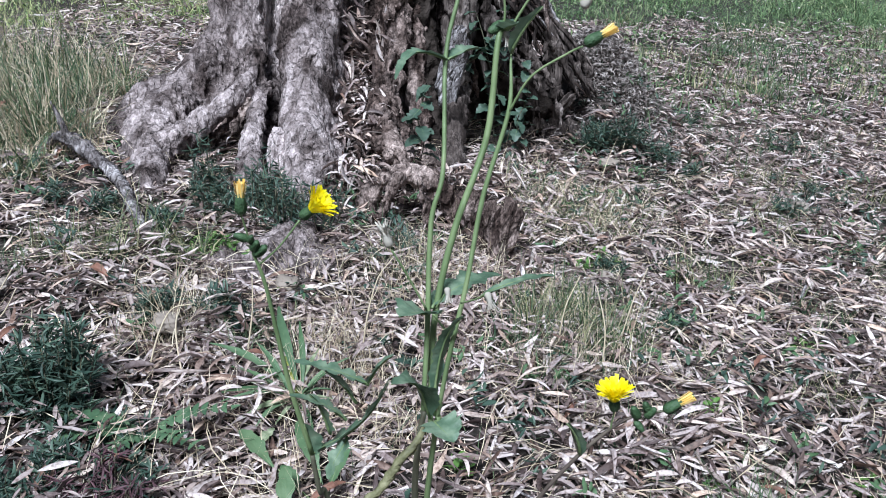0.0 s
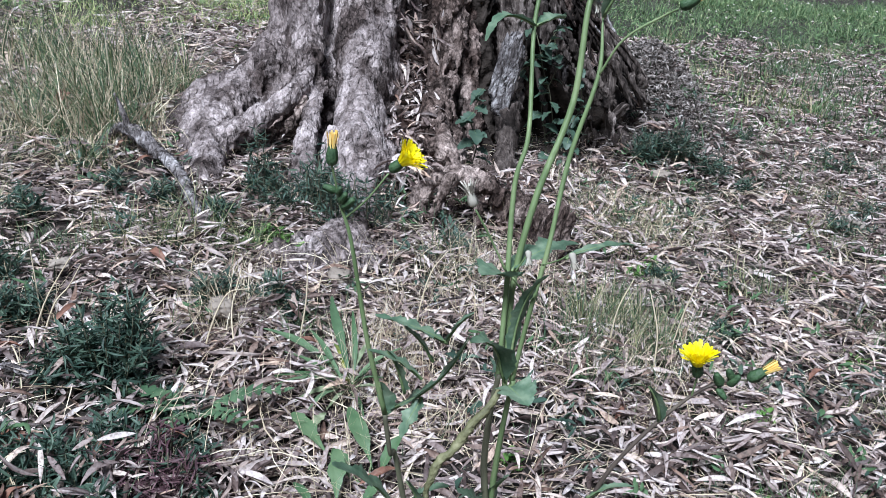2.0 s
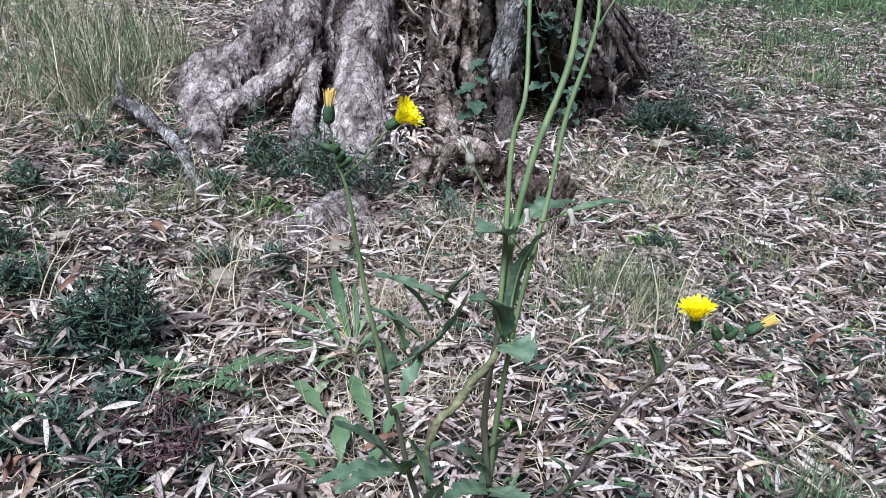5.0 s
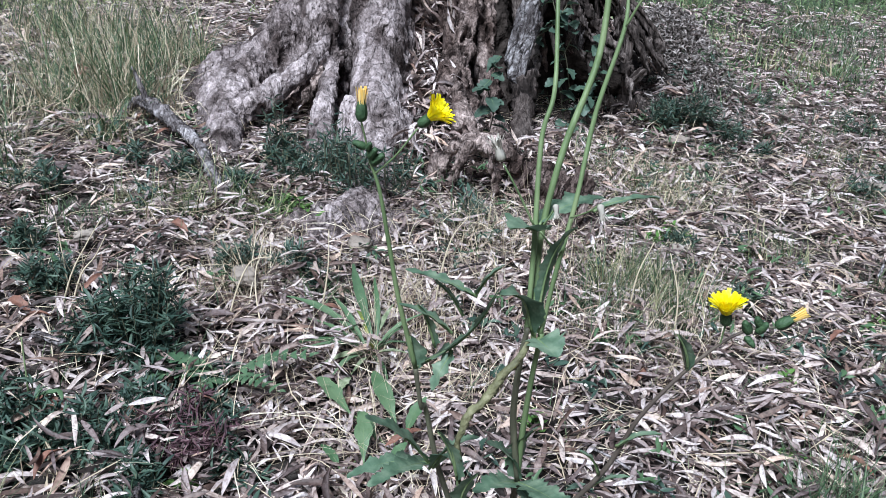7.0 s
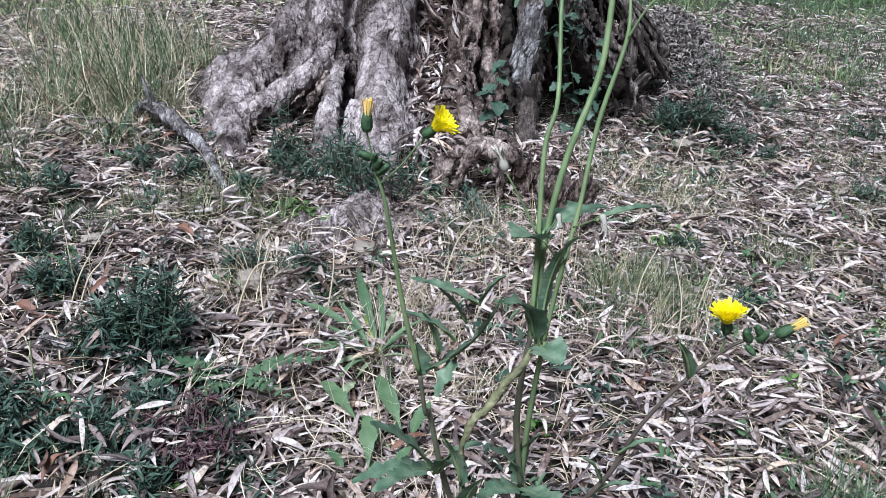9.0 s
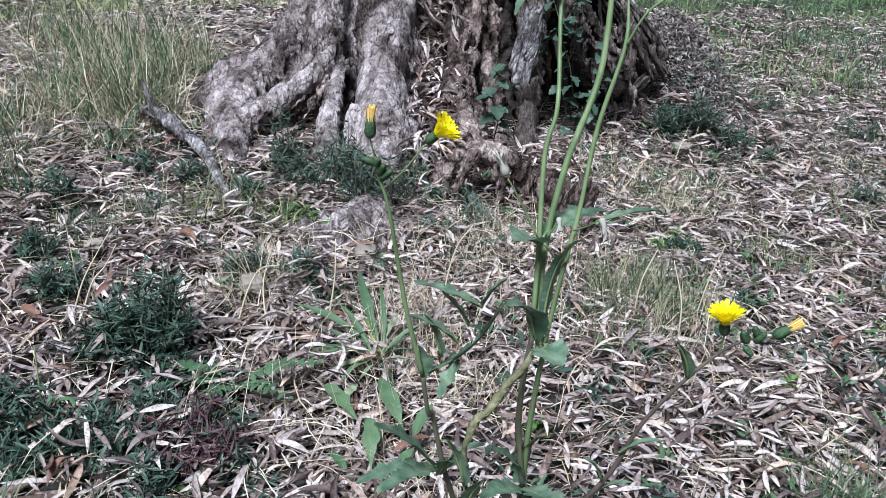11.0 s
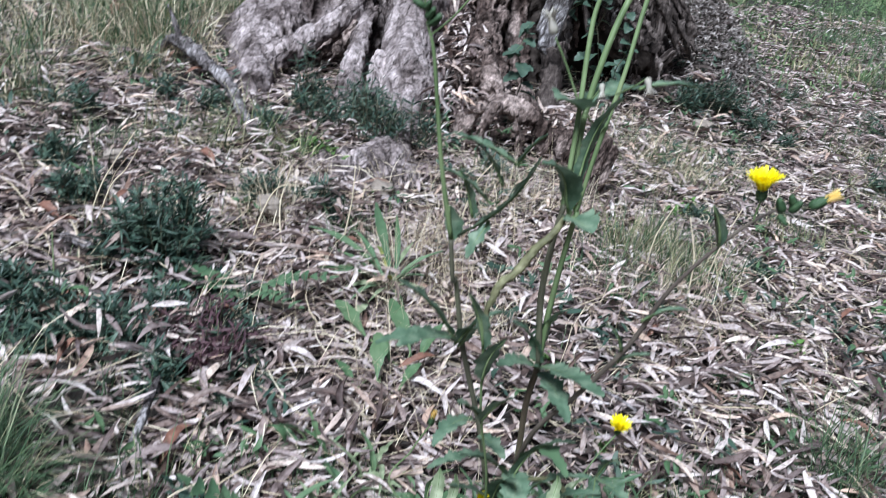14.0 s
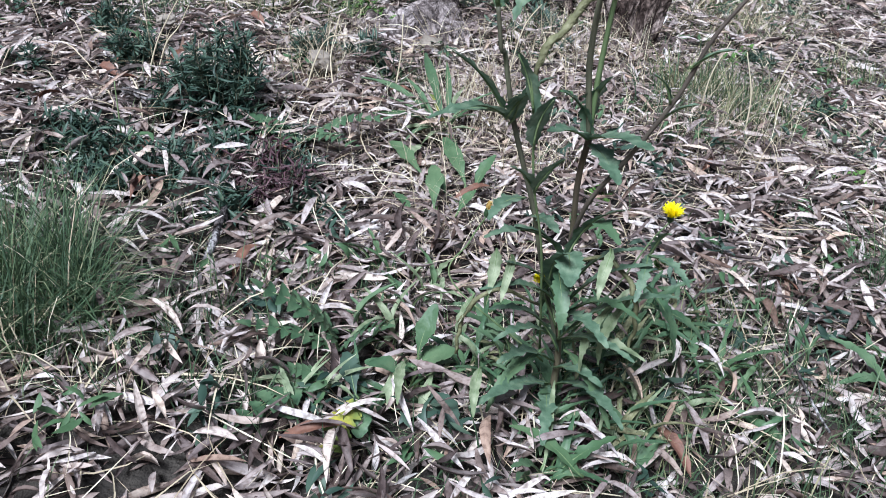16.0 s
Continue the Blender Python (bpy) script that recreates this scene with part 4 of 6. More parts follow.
def meadow():
    """Green meadow behind the tree, thick with distance."""
    r = np.random.default_rng(31)
    pts = []
    for n, x0, x1, y0, y1 in ((24000, 1.2, 7, 4.6, 9.5), (26000, -5.5, -1.3, 4.0, 9), (9000, -1.5, 2, 6.5, 10), (6500, -9, 11, 8, 14), (42000, 1, 9, 8.3, 12.5), (9000, 2, 6, 6.3, 9), (6000, 2.2, 8, -4, 4.8), (6000, -8, -2.2, -4, 3.4), (3500, -3, 3, -5, -1.2), (2500, -3.6, -1.9, 2.6, 4.2)):
        pts.append(np.c_[r.uniform(x0, x1, n), r.uniform(y0, y1, n)])
    p = np.vstack(pts)
    d = patchy(p[:, 0], p[:, 1], .9, 6.0)
    edge = np.clip((p[:, 1] - 4.4 - .1 * np.abs(p[:, 0]) + 3.4 * patchy(p[:, 0], p[:, 1], .8, 21.0)) / 2.6, 0, 1) + (p[:, 0] < 0) + .8 * (p[:, 1] < 3) + .6 * (p[:, 0] > 3)
    p = p[r.uniform(0, 1, len(p)) < np.clip(.75 + 1.5 * d, .15, 1) * np.clip(edge, .06, 1)]
    n = len(p)
    tall = np.clip(.6 + 1.2 * patchy(p[:, 0], p[:, 1], 1.7, 3.0), .3, 1.5)
    v, f = blades(n, r, np.zeros((n, 3)), (.05, .2), 0, .75, .0065, 3)
    v = v * ((np.sqrt(tall) * (1 + .1 * np.clip(p[:, 1] - 5, 0, 6)))[:, None, None] * np.array((1, 1, 0)) + tall[:, None, None] * np.array((0, 0, 1))) + np.c_[p, ground(p[:, 0], p[:, 1]) - .004][:, None, :]
    # west of the tree the sunlight is put into the grass colour
    west = p[:, 0] < -1.2
    for name, which, m, lab in (("meadow", ~west, M_MEADOW, "lush green meadow grass behind the old tree"), ("pale_meadow", west, M_SUNLIT_GRASS, "meadow grass beyond the tree, coloured pale yellowish green as if sunlit")):
        tagged(new(name, joined(name, v[which], f, m)), lab, "meadow", kind="stuff")
    n = 30000
    q = np.vstack((np.c_[r.uniform(.7, 6.5, n), 3.9 + 5.4 * r.uniform(0, 1, n) ** 1.2], np.c_[r.uniform(-5, -1.3, n // 2), r.uniform(3.6, 7.6, n // 2)]))
    d = patchy(q[:, 0], q[:, 1], 1.6, 16.0)
    edge = np.clip((q[:, 1] - 3.6 - .1 * np.abs(q[:, 0]) + 1.6 * patchy(q[:, 0], q[:, 1], 1.1, 5.0)) / 2.0, .1, 1)
    q = q[r.uniform(0, 1, len(q)) < np.clip(.5 + 1.5 * d, .05, 1) * edge]
    n = len(q)
    v, f = leaf_shapes(n, r, (.02, .05), (.009, .019))
    v = turned(v, r.uniform(0, 6.3, n), r.normal(-.3, .6, n), r.normal(0, .5, n), np.c_[q, ground(q[:, 0], q[:, 1]) + .01 + .09 * r.uniform(0, 1, n) ** 2])
    tagged(new("meadow_herbs", joined("meadow_herbs", v, f, M_MEADOW)), "low leafy green herbs among the meadow grass", "meadow", kind="stuff")
    # tiny white flowers in the meadow
    n = 260
    q = np.c_[r.uniform(1.5, 6, n), r.uniform(6.6, 9.4, n)]
    w = np.zeros((n, 7, 3))
    for k in range(6):
        w[:, k, 0], w[:, k, 1] = .011 * np.cos(k * np.pi / 3), .011 * np.sin(k * np.pi / 3)
    w[:, 6, 2] = .008
    w = turned(w, r.uniform(0, 6, n), r.normal(0, .4, n), r.normal(0, .4, n), np.c_[q, ground(q[:, 0], q[:, 1]) + r.uniform(.12, .26, n)])
    ob = new("meadow_flowers", joined("meadow_flowers", w, [(k, (k + 1) % 6, 6) for k in range(6)], M_FLUFF))
    tagged(ob, "tiny white flowers dotted over the meadow", "flowers", kind="stuff")


meadow()


# ---- small bushy plants ----
def herb(name, x, y, radius, height, stems, leaf, material, label, seed, category="plant", group="low plants", per=16, drop=0.0):
    """Low plant: many leafy shoots from one foot. leaf: (length, width)."""
    r = np.random.default_rng(seed)
    z0 = float(ground(x, y))
    root = thing(name, (x, y, z0), label, category, group)
    sv, sf, at, dirs = [], [], [], []
    for k in range(stems):
        a = r.uniform(0, 2 * np.pi)
        out = radius * np.sqrt(r.uniform(.02, 1))
        h = height * (1 - .45 * (out / radius) ** 2) * r.uniform(.7, 1.1)
        tip = np.array((out * math.cos(a), out * math.sin(a), h))
        foot = np.array((tip[0] * .35, tip[1] * .35, -.01))
        mid = (foot + tip) / 2 + np.array((tip[0] * .12, tip[1] * .12, h * .06))
        v, f = tube([(*foot, .0013), (*mid, .0011), (*tip, .0006)], 4, 3)
        sf += [tuple(i + len(sv) for i in q) for q in f]
        sv += v
        s = r.uniform(.2, 1, per)[:, None]
        q = foot * (1 - s) ** 2 + 2 * mid * s * (1 - s) + tip * s * s
        at.append(q)
    at = np.vstack(at)
    n = len(at)
    v, f = leaf_shapes(n, r, (leaf[0] * .6, leaf[0] * 1.25), (leaf[1] * .8, leaf[1] * 1.2))
    v[..., 1] *= (leaf[1] / .01) / np.maximum((leaf[0] / .062) ** .6, .1) * .8
    v[..., 0] += leaf[0] * .45
    v = turned(v, r.uniform(0, 2 * np.pi, n), r.normal(-.35 + drop, .4, n), r.normal(0, .4, n), at)
    tagged(part("stalk_growth", mesh("stalk_growth", sv, sf, M_STEM_DARK), root), kind="stuff")
    tagged(part("foliage", joined("foliage", v, f, material), root), kind="stuff")
    return root


DARK = "bushy dark green plant with narrow leaves"
for k, (x, y, rad, h, st, n) in enumerate((
        (-.64, 1.18, .085, .165, 60, 20), (-.7, 1.13, .05, .08, 14, 14), (-.6, 1.12, .05, .08, 16, 14), (-.87, 1.32, .05, .09, 26, 17), (-1.0, 1.47, .05, .08, 20, 15), (-.45, 1.53, .045, .07, 22, 18), (-.56, 1.5, .05, .07, 22, 18), (-.39, 1.5, .03, .06, 12, 14),
        (-.5, 2.08, .1, .16, 30, 13), (-.4, 2.02, .11, .19, 32, 13), (-.6, 2.07, .07, .14, 18, 13), (-.31, 2.05, .08, .19, 22, 13), (-.64, 2.2, .05, .19, 14, 15), (-.46, 2.14, .08, .17, 18, 13), (-.68, 1.93, .05, .08, 20, 16), (-1.0, 2.05, .05, .08, 14, 14), (-1.12, 1.75, .07, .1, 22, 14),
        (-1.02, 1.2, .04, .06, 10, 12), (-.85, 2.0, .05, .09, 18, 14), (-.46, .98, .06, .05, 26, 14), (-.56, 1.0, .07, .06, 30, 14), (-.5, 1.1, .06, .05, 20, 12), (.1, 2.3, .05, .08, 10, 12), (-.08, 2.0, .05, .07, 14, 12),
        (.6, 3.02, .09, .12, 34, 18), (.72, 3.06, .1, .12, 40, 18), (.83, 3.02, .09, .09, 24, 16), (.97, 3.0, .06, .06, 12, 14), (1.25, 2.7, .1, .1, 20, 14), (1.1, 3.6, .1, .1, 20, 12), (1.5, 3.5, .12, .12, 20, 12), (.48, 2.05, .05, .06, 16, 12), (.58, 1.75, .05, .06, 14, 12), (1.5, 1.9, .06, .06, 14, 12), (1.45, 2.9, .1, .1, 18, 12),
        (-.64, .93, .06, .07, 26, 14), (-.56, .9, .06, .06, 22, 14), (-.74, .94, .06, .07, 22, 14), (-.5, .83, .05, .06, 18, 14), (-.86, 1.75, .04, .07, 10, 12), (-.7, .86, .06, .06, 22, 14), (-.8, .95, .05, .06, 18, 14), (-.38, .9, .04, .04, 10, 10))):
    herb("dark_herb", x, y, rad, h, st, (.031, .0076), M_DARKLEAF, DARK, 400 + k, per=n)
for k, (x, y, rad, h, st) in enumerate(((-.54, 1.86, .07, .055, 22), (-.5, 1.83, .06, .05, 18), (-.47, 1.66, .03, .03, 6), (.47, 2.12, .05, .05, 14), (.4, 2.05, .04, .05, 8), (.9, 1.75, .05, .03, 8), (1.2, 1.75, .05, .03, 8), (.55, 1.4, .03, .025, 6), (.78, 1.2, .04, .03, 8), (.05, 1.12, .03, .03, 6), (-.45, .86, .02, .02, 5), (-.34, 1.7, .02, .03, 4), (.5, 1.15, .03, .025, 6), (1.0, 2.25, .04, .03, 8), (.15, .95, .03, .02, 6))):
    herb("small_weed", x, y, rad, h, st, (.02, .011), M_BRIGHTLEAF, "small bright green broad-leaved weed", 450 + k, per=5, drop=.35)
herb("reddish_weed", -.47, .96, .085, .07, 54, (.026, .006), M_REDLEAF, "low weed with dark reddish purple leaves", 480, per=16, drop=.25)
herb("reddish_weed", -.0, .56, .05, .03, 16, (.04, .007), M_REDLEAF, "dark reddish leaf stubs at the thistle foot", 481, per=8, drop=.4)


# ---- lobed leaves ----
def leaf_blade(length, width, lobes=0, depth=.5, arch=.25, fold=.2, teeth=0.0, seed=0, base=.15, droop=0.0, pinnate=False, early=.8):
    """A leaf along +x from its foot at the origin: lobed outline, raised midrib fold, arched along its length."""
    r = np.random.default_rng(seed)
    n = max(14, lobes * 6)
    rows = []
    for i in range(n + 1):
        s = i / n
        w = math.sin(math.pi * min(1, (s * .92 + .04)) ** early) ** .75
        w *= (1 - .25 * abs(s - .6))
        if lobes:
            ph = s * lobes
            cut = abs((ph % 1) - .5) * 2
            w *= 1 - depth * (cut ** (1.2 if not pinnate else .6)) * (1 if s < .82 else max(0, (1 - s) / .18))
        if s < base:
            w *= .25 + .75 * (s / base)
        if teeth:
            w *= 1 + teeth * ((i % 2) - .5)
        rows.append((s, w * width * .5 * (1 + .08 * r.normal())))
    verts, faces = [], []
    for s, w in rows:
        x = length * s
        z = length * (arch * math.sin(math.pi * .8 * s) - droop * s * s)
        sw = .04 * length * math.sin(3 * s + seed)
        back = .35 * w if pinnate else .12 * w
        ruff = .1 * w * math.sin(19 * s + seed)
        for e in (-1, -.5, 0, .5, 1):
            verts.append((x - back * abs(e) * (1 if not pinnate else -1), e * w + sw, z + fold * abs(e) * w + ruff * e * abs(e)))
    for i in range(n):
        for c in range(4):
            a = i * 5 + c
            faces.append((a, a + 1, a + 6, a + 5))
    return verts, faces


def set_leaf(parent, at, yaw, pitch, length, width, material, name="leaf", label="", roll=0, **kw):
    """Leaf with its foot at `at`, in its parent's axes."""
    pairs = kw.pop("pinnate", 0)
    if pairs:
        keep = {k: kw[k] for k in ("seed", "arch", "droop") if k in kw}
        v, f = pinnate_blade(length, width, kw["lobes"], **keep)
        spine = [(length * s, 0, length * (kw.get("arch", .15) * math.sin(math.pi * .8 * s) - kw.get("droop", .18) * s * s) - .0006) for s in np.linspace(.1, .97, 6)]
    else:
        v, f = leaf_blade(length, width, **kw)
        spine = [(v[5 * i + 2][0], v[5 * i + 2][1], v[5 * i + 2][2] - .0006) for i in range(2, len(v) // 5, 3)]
    ob = part(name, mesh(name, v, f, material), parent, label)
    ob.matrix_basis = Matrix.Translation(at) @ Matrix.Rotation(radians(yaw), 4, 'Z') @ Matrix.Rotation(radians(-pitch), 4, 'Y') @ Matrix.Rotation(radians(roll), 4, 'X')
    rib = [(0, 0, 0)] + spine
    rv, rf = tube([(*q, .0014 * (1 - .8 * k / len(rib))) for k, q in enumerate(rib)], 5, 1)
    part("midrib", mesh("midrib", rv, rf, M_STEM), ob, "pale leaf midrib")
    return ob


def pinnate_blade(length, width, pairs, seed=0, arch=.15, droop=.18):
    """A feathery leaf: paired toothed leaflets and an end leaflet along the rib."""
    r = np.random.default_rng(seed)
    verts, faces = [], []
    spots = [((k + .6) / (pairs + .6), e) for k in range(pairs) for e in (-1, 1)] + [(.97, 0)]
    for s, e in spots:
        x, z = length * s, length * (arch * math.sin(math.pi * .8 * s) - droop * s * s)
        ln = width * .5 * (.55 + .75 * math.sin(math.pi * min(1, .15 + s * .75))) * r.uniform(.85, 1.12)
        if e == 0:
            ln *= 1.25
        a = e * radians(r.uniform(62, 78))
        ca, sa = math.cos(a), math.sin(a)
        b = len(verts)
        tip = r.uniform(-.15, .2)
        for j, (t, w) in enumerate(((0, .62), (.18, .6), (.4, .44), (.52, .5), (.72, .27), (.82, .24), (1, .03))):
            for q in (-1, 0, 1):
                u, v = ln * t, q * w * ln * .62
                verts.append((x + u * ca - v * sa, u * sa + v * ca, z + ln * (tip * t + .18 * abs(q) * w - .1 * t * t)))
        for j in range(6):
            for c in range(2):
                k = b + 3 * j + c
                faces.append((k, k + 1, k + 4, k + 3))
    return verts, faces


def rosette(name, x, y, leaves, label, material=None, seed=0, base=.15):
    """leaves: (yaw, pitch, length, width, lobes, depth, pinnate)."""
    z0 = float(ground(x, y)) + .02
    root = thing(name, (x, y, z0), label, "plant", "leaf rosettes")
    for k, (yaw, pitch, ln, wd, lobes, depth, pin) in enumerate(leaves):
        set_leaf(root, (0, 0, 0), yaw, pitch, ln, wd, material or M_ROSETTE_LEAF, lobes=lobes, depth=depth, pinnate=pin, seed=seed + k, arch=.14, droop=.18, fold=.22, base=base)
    return root


# narrow-leaved rosette and broad seedling leaves behind the thistle
def laid_plant(name, x, y, leaves, label, group="leaf rosettes"):
    """Plant whose leaves run from a foot to a tip. leaves: (foot, tip, width, material, keywords)."""
    z0 = float(ground(x, y)) + .01
    root = thing(name, (x, y, z0), label, "plant", group)
    for k, (a, b, w, m, kw) in enumerate(leaves):
        d = Vector(b) - Vector(a)
        crown = Vector((0, 0, 0))
        foot = Vector(a) - root.location
        if (foot - crown).length > .03:
            rows = [(*crown, .0016), (*(foot * .5 + Vector((0, 0, .006))), .0014), (*foot, .0012)]
            part("stalk", mesh("stalk", *tube(rows, 6, 4), M_STEM), root, "pale leaf stalk")
        set_leaf(root, foot, math.degrees(math.atan2(d.y, d.x)), math.degrees(math.asin(d.z / d.length)), d.length * 1.05, w, m, seed=310 + 7 * k + int(100 * x), **kw)
    return root


BROAD, NARROW = dict(lobes=4, depth=.08, arch=.12, fold=.16, base=.5, early=1.35), dict(arch=.16, fold=.3, base=.5)
laid_plant("broad_seedling", -.205, .975, [((-.234, 1.05, -.036), (-.308, 1.108, -.012), .03, M_SEEDLING, BROAD), ((-.197, .92, -.026), (-.219, 1.0, .004), .028, M_SEEDLING, BROAD), ((-.19, .993, -.038), (-.229, 1.036, -.02), .024, M_SEEDLING, BROAD), ((-.231, .911, -.035), (-.27, .955, -.024), .015, M_SEEDLING, BROAD)], "broad green seedling leaves with pale midribs")
laid_plant("broad_seedling", -.165, .985, [((-.168, 1.024, -.04), (-.211, 1.125, -.004), .03, M_SEEDLING, BROAD), ((-.168, .918, -.03), (-.14, .943, .0), .02, M_SEEDLING, BROAD), ((-.15, .99, -.03), (-.12, 1.03, .02), .022, M_SEEDLING, BROAD), ((-.277, 1.087, -.03), (-.262, 1.14, -.024), .02, M_PALELEAF, BROAD)], "broad green seedling leaves lying over dead leaves")
laid_plant("narrow_rosette", -.236, 1.246, [((-.236, 1.246, -.036), t, w, m, NARROW) for t, w, m in (
    ((-.374, 1.207, -.014), .016, M_SEEDLING), ((-.409, 1.364, -.01), .02, M_ROSETTE_LEAF), ((-.302, 1.475, .006), .021, M_ROSETTE_LEAF), ((-.31, 1.157, -.02), .017, M_PALELEAF), ((-.297, 1.191, -.026), .011, M_SEEDLING), ((-.216, 1.344, .004), .011, M_PALELEAF),
    ((-.177, 1.246, -.034), .011, M_PALELEAF), ((-.283, 1.352, -.02), .016, M_YELLOWING), ((-.32, 1.261, -.018), .01, M_PALELEAF), ((-.189, 1.303, -.02), .009, M_SEEDLING), ((-.203, 1.165, -.044), .01, M_SEEDLING), ((-.261, 1.16, -.032), .01, M_PALELEAF), ((-.36, 1.29, -.01), .012, M_SEEDLING), ((-.33, 1.34, .01), .014, M_ROSETTE_LEAF), ((-.15, 1.29, .02), .012, M_ROSETTE_LEAF), ((-.28, 1.13, -.02), .012, M_ROSETTE_LEAF), ((-.17, 1.2, .01), .011, M_ROSETTE_LEAF), ((-.25, 1.39, .03), .012, M_SEEDLING), ((-.35, 1.17, .0), .012, M_ROSETTE_LEAF), ((-.24, 1.21, .0), .009, M_YELLOWING))],
    "flat green rosette of narrow leaves in dead leaves")
rosette("pinnate_rosette", -.46, 1.1, [(200, 15, .13, .032, 9, .72, True), (170, 14, .14, .032, 10, .72, True), (330, 18, .13, .03, 9, .72, True), (10, 22, .15, .032, 10, .72, True), (250, 20, .1, .03, 8, .72, True)],
        "flat rosette of feathery lobed leaves among dead leaves", M_WEED_LEAF, seed=30)
FEATHER = dict(lobes=7, pinnate=True, arch=.1, droop=.12)
laid_plant("pinnate_weed", -.262, .578, [((-.264, .595, -.029), (-.347, .59, .04), .034, M_WEED_LEAF, FEATHER), ((-.265, .574, -.03), (-.347, .546, .02), .032, M_WEED_LEAF, FEATHER), ((-.259, .577, -.032), (-.295, .56, .05), .03, M_ROSETTE_LEAF, FEATHER), ((-.255, .58, -.03), (-.2, .56, .03), .028, M_WEED_LEAF, FEATHER)], "green weed with feathery deeply lobed leaves")
laid_plant("pinnate_weed", -.257, .509, [((-.257, .509, -.022), (-.325, .428, -.012), .034, M_WEED_LEAF, FEATHER), ((-.255, .512, -.02), (-.3, .5, .0), .022, M_ROSETTE_LEAF, FEATHER)], "low green weed with a flat feathery leaf")
laid_plant("yellowing_leaf_plant", -.215, .484, [((-.215, .484, -.02), (-.224, .408, -.024), .028, M_YELLOWING, dict(lobes=7, pinnate=True, arch=.12, droop=.1)), ((-.215, .484, -.02), (-.2, .44, -.03), .026, M_WEED_LEAF, BROAD), ((-.213, .488, -.02), (-.24, .53, .0), .024, M_DARKLEAF, BROAD)], "small lobed leaves turning yellow among dead leaves")
laid_plant("broad_weed", -.17, .55, [((-.18, .56, -.035), (-.122, .578, -.02), .036, M_SEEDLING, BROAD), ((-.183, .545, -.02), (-.186, .512, -.05), .015, M_PALELEAF, NARROW), ((-.14, .55, -.024), (-.152, .512, -.056), .014, M_PALELEAF, NARROW), ((-.16, .55, -.03), (-.215, .53, -.01), .026, M_WEED_LEAF, BROAD), ((-.15, .535, -.035), (-.108, .485, -.045), .03, M_DARKLEAF, BROAD), ((-.16, .56, -.02), (-.15, .6, .03), .024, M_SEEDLING, BROAD)], "broad-leaved green weed at the foot of the thistle")
laid_plant("low_weed", .0, .455, [((.03, .447, -.05), (-.049, .475, -.035), .02, M_SEEDLING, dict(lobes=5, depth=.4, arch=.2)), ((.0, .45, -.06), (.06, .48, -.03), .018, M_SEEDLING, dict(lobes=5, depth=.4, arch=.2)), ((-.01, .45, -.06), (-.045, .42, -.03), .018, M_WEED_LEAF, dict(lobes=5, depth=.4, arch=.2)), ((-.016, .447, -.06), (-.003, .54, -.02), .008, M_PALELEAF, NARROW)], "bright green weed with toothed leaves on dead leaves")
rosette("toothed_weed", .42, .72, [(150, 28, .09, .024, 6, .25, False), (20, 20, .1, .022, 6, .25, False), (60, 40, .07, .022, 5, .25, False), (200, 20, .08, .022, 5, .25, False)], "green weed with long toothed leaves in dead leaves", seed=90)
# ---- flowering sow thistle ----
def lathe(profile, sides=14, wob=0.0, seed=0):
    r = np.random.default_rng(seed)
    verts, faces = [], []
    for z, rad in profile:
        for k in range(sides):
            a = 2 * math.pi * k / sides
            q = rad * (1 + wob * (1 if k % 2 else -1))
            verts.append((q * math.cos(a), q * math.sin(a), z))
    for i in range(len(profile) - 1):
        for k in range(sides):
            k2 = (k + 1) % sides
            faces.append((i * sides + k, i * sides + k2, (i + 1) * sides + k2, (i + 1) * sides + k))
    faces.append(tuple(range(sides))[::-1])
    faces.append(tuple((len(profile) - 1) * sides + k for k in range(sides)))
    return verts, faces


def florets(n, inner, outer, rise, width, seed, spread):
    """Strap-shaped florets that fan out from the middle of a head."""
    r = np.random.default_rng(seed)
    verts, faces = [], []
    for k in range(n):
        s = math.sqrt((k + .5) / n)
        a = k * 2.39996 + r.normal(0, .1)
        ln = (inner + (outer - inner) * s) * r.uniform(.88, 1.1)
        tilt = spread * s * r.uniform(.9, 1.08)
        ca, sa = math.cos(a), math.sin(a)
        b = len(verts)
        foot = .35 * inner * s
        for j, (t, w) in enumerate(((0, .5), (.45, 1.0), (.8, 1.0), (1, .75))):
            ang = tilt * (.5 + .6 * t)
            rad, z = foot + ln * t * math.sin(ang), rise + ln * t * math.cos(ang)
            for e in (-.5, .5):
                verts.append((rad * ca - e * w * width * sa, rad * sa + e * w * width * ca, z + .15 * width * abs(e)))
        for j in range(3):
            q = b + 2 * j
            faces.append((q, q + 1, q + 3, q + 2))
    return verts, faces


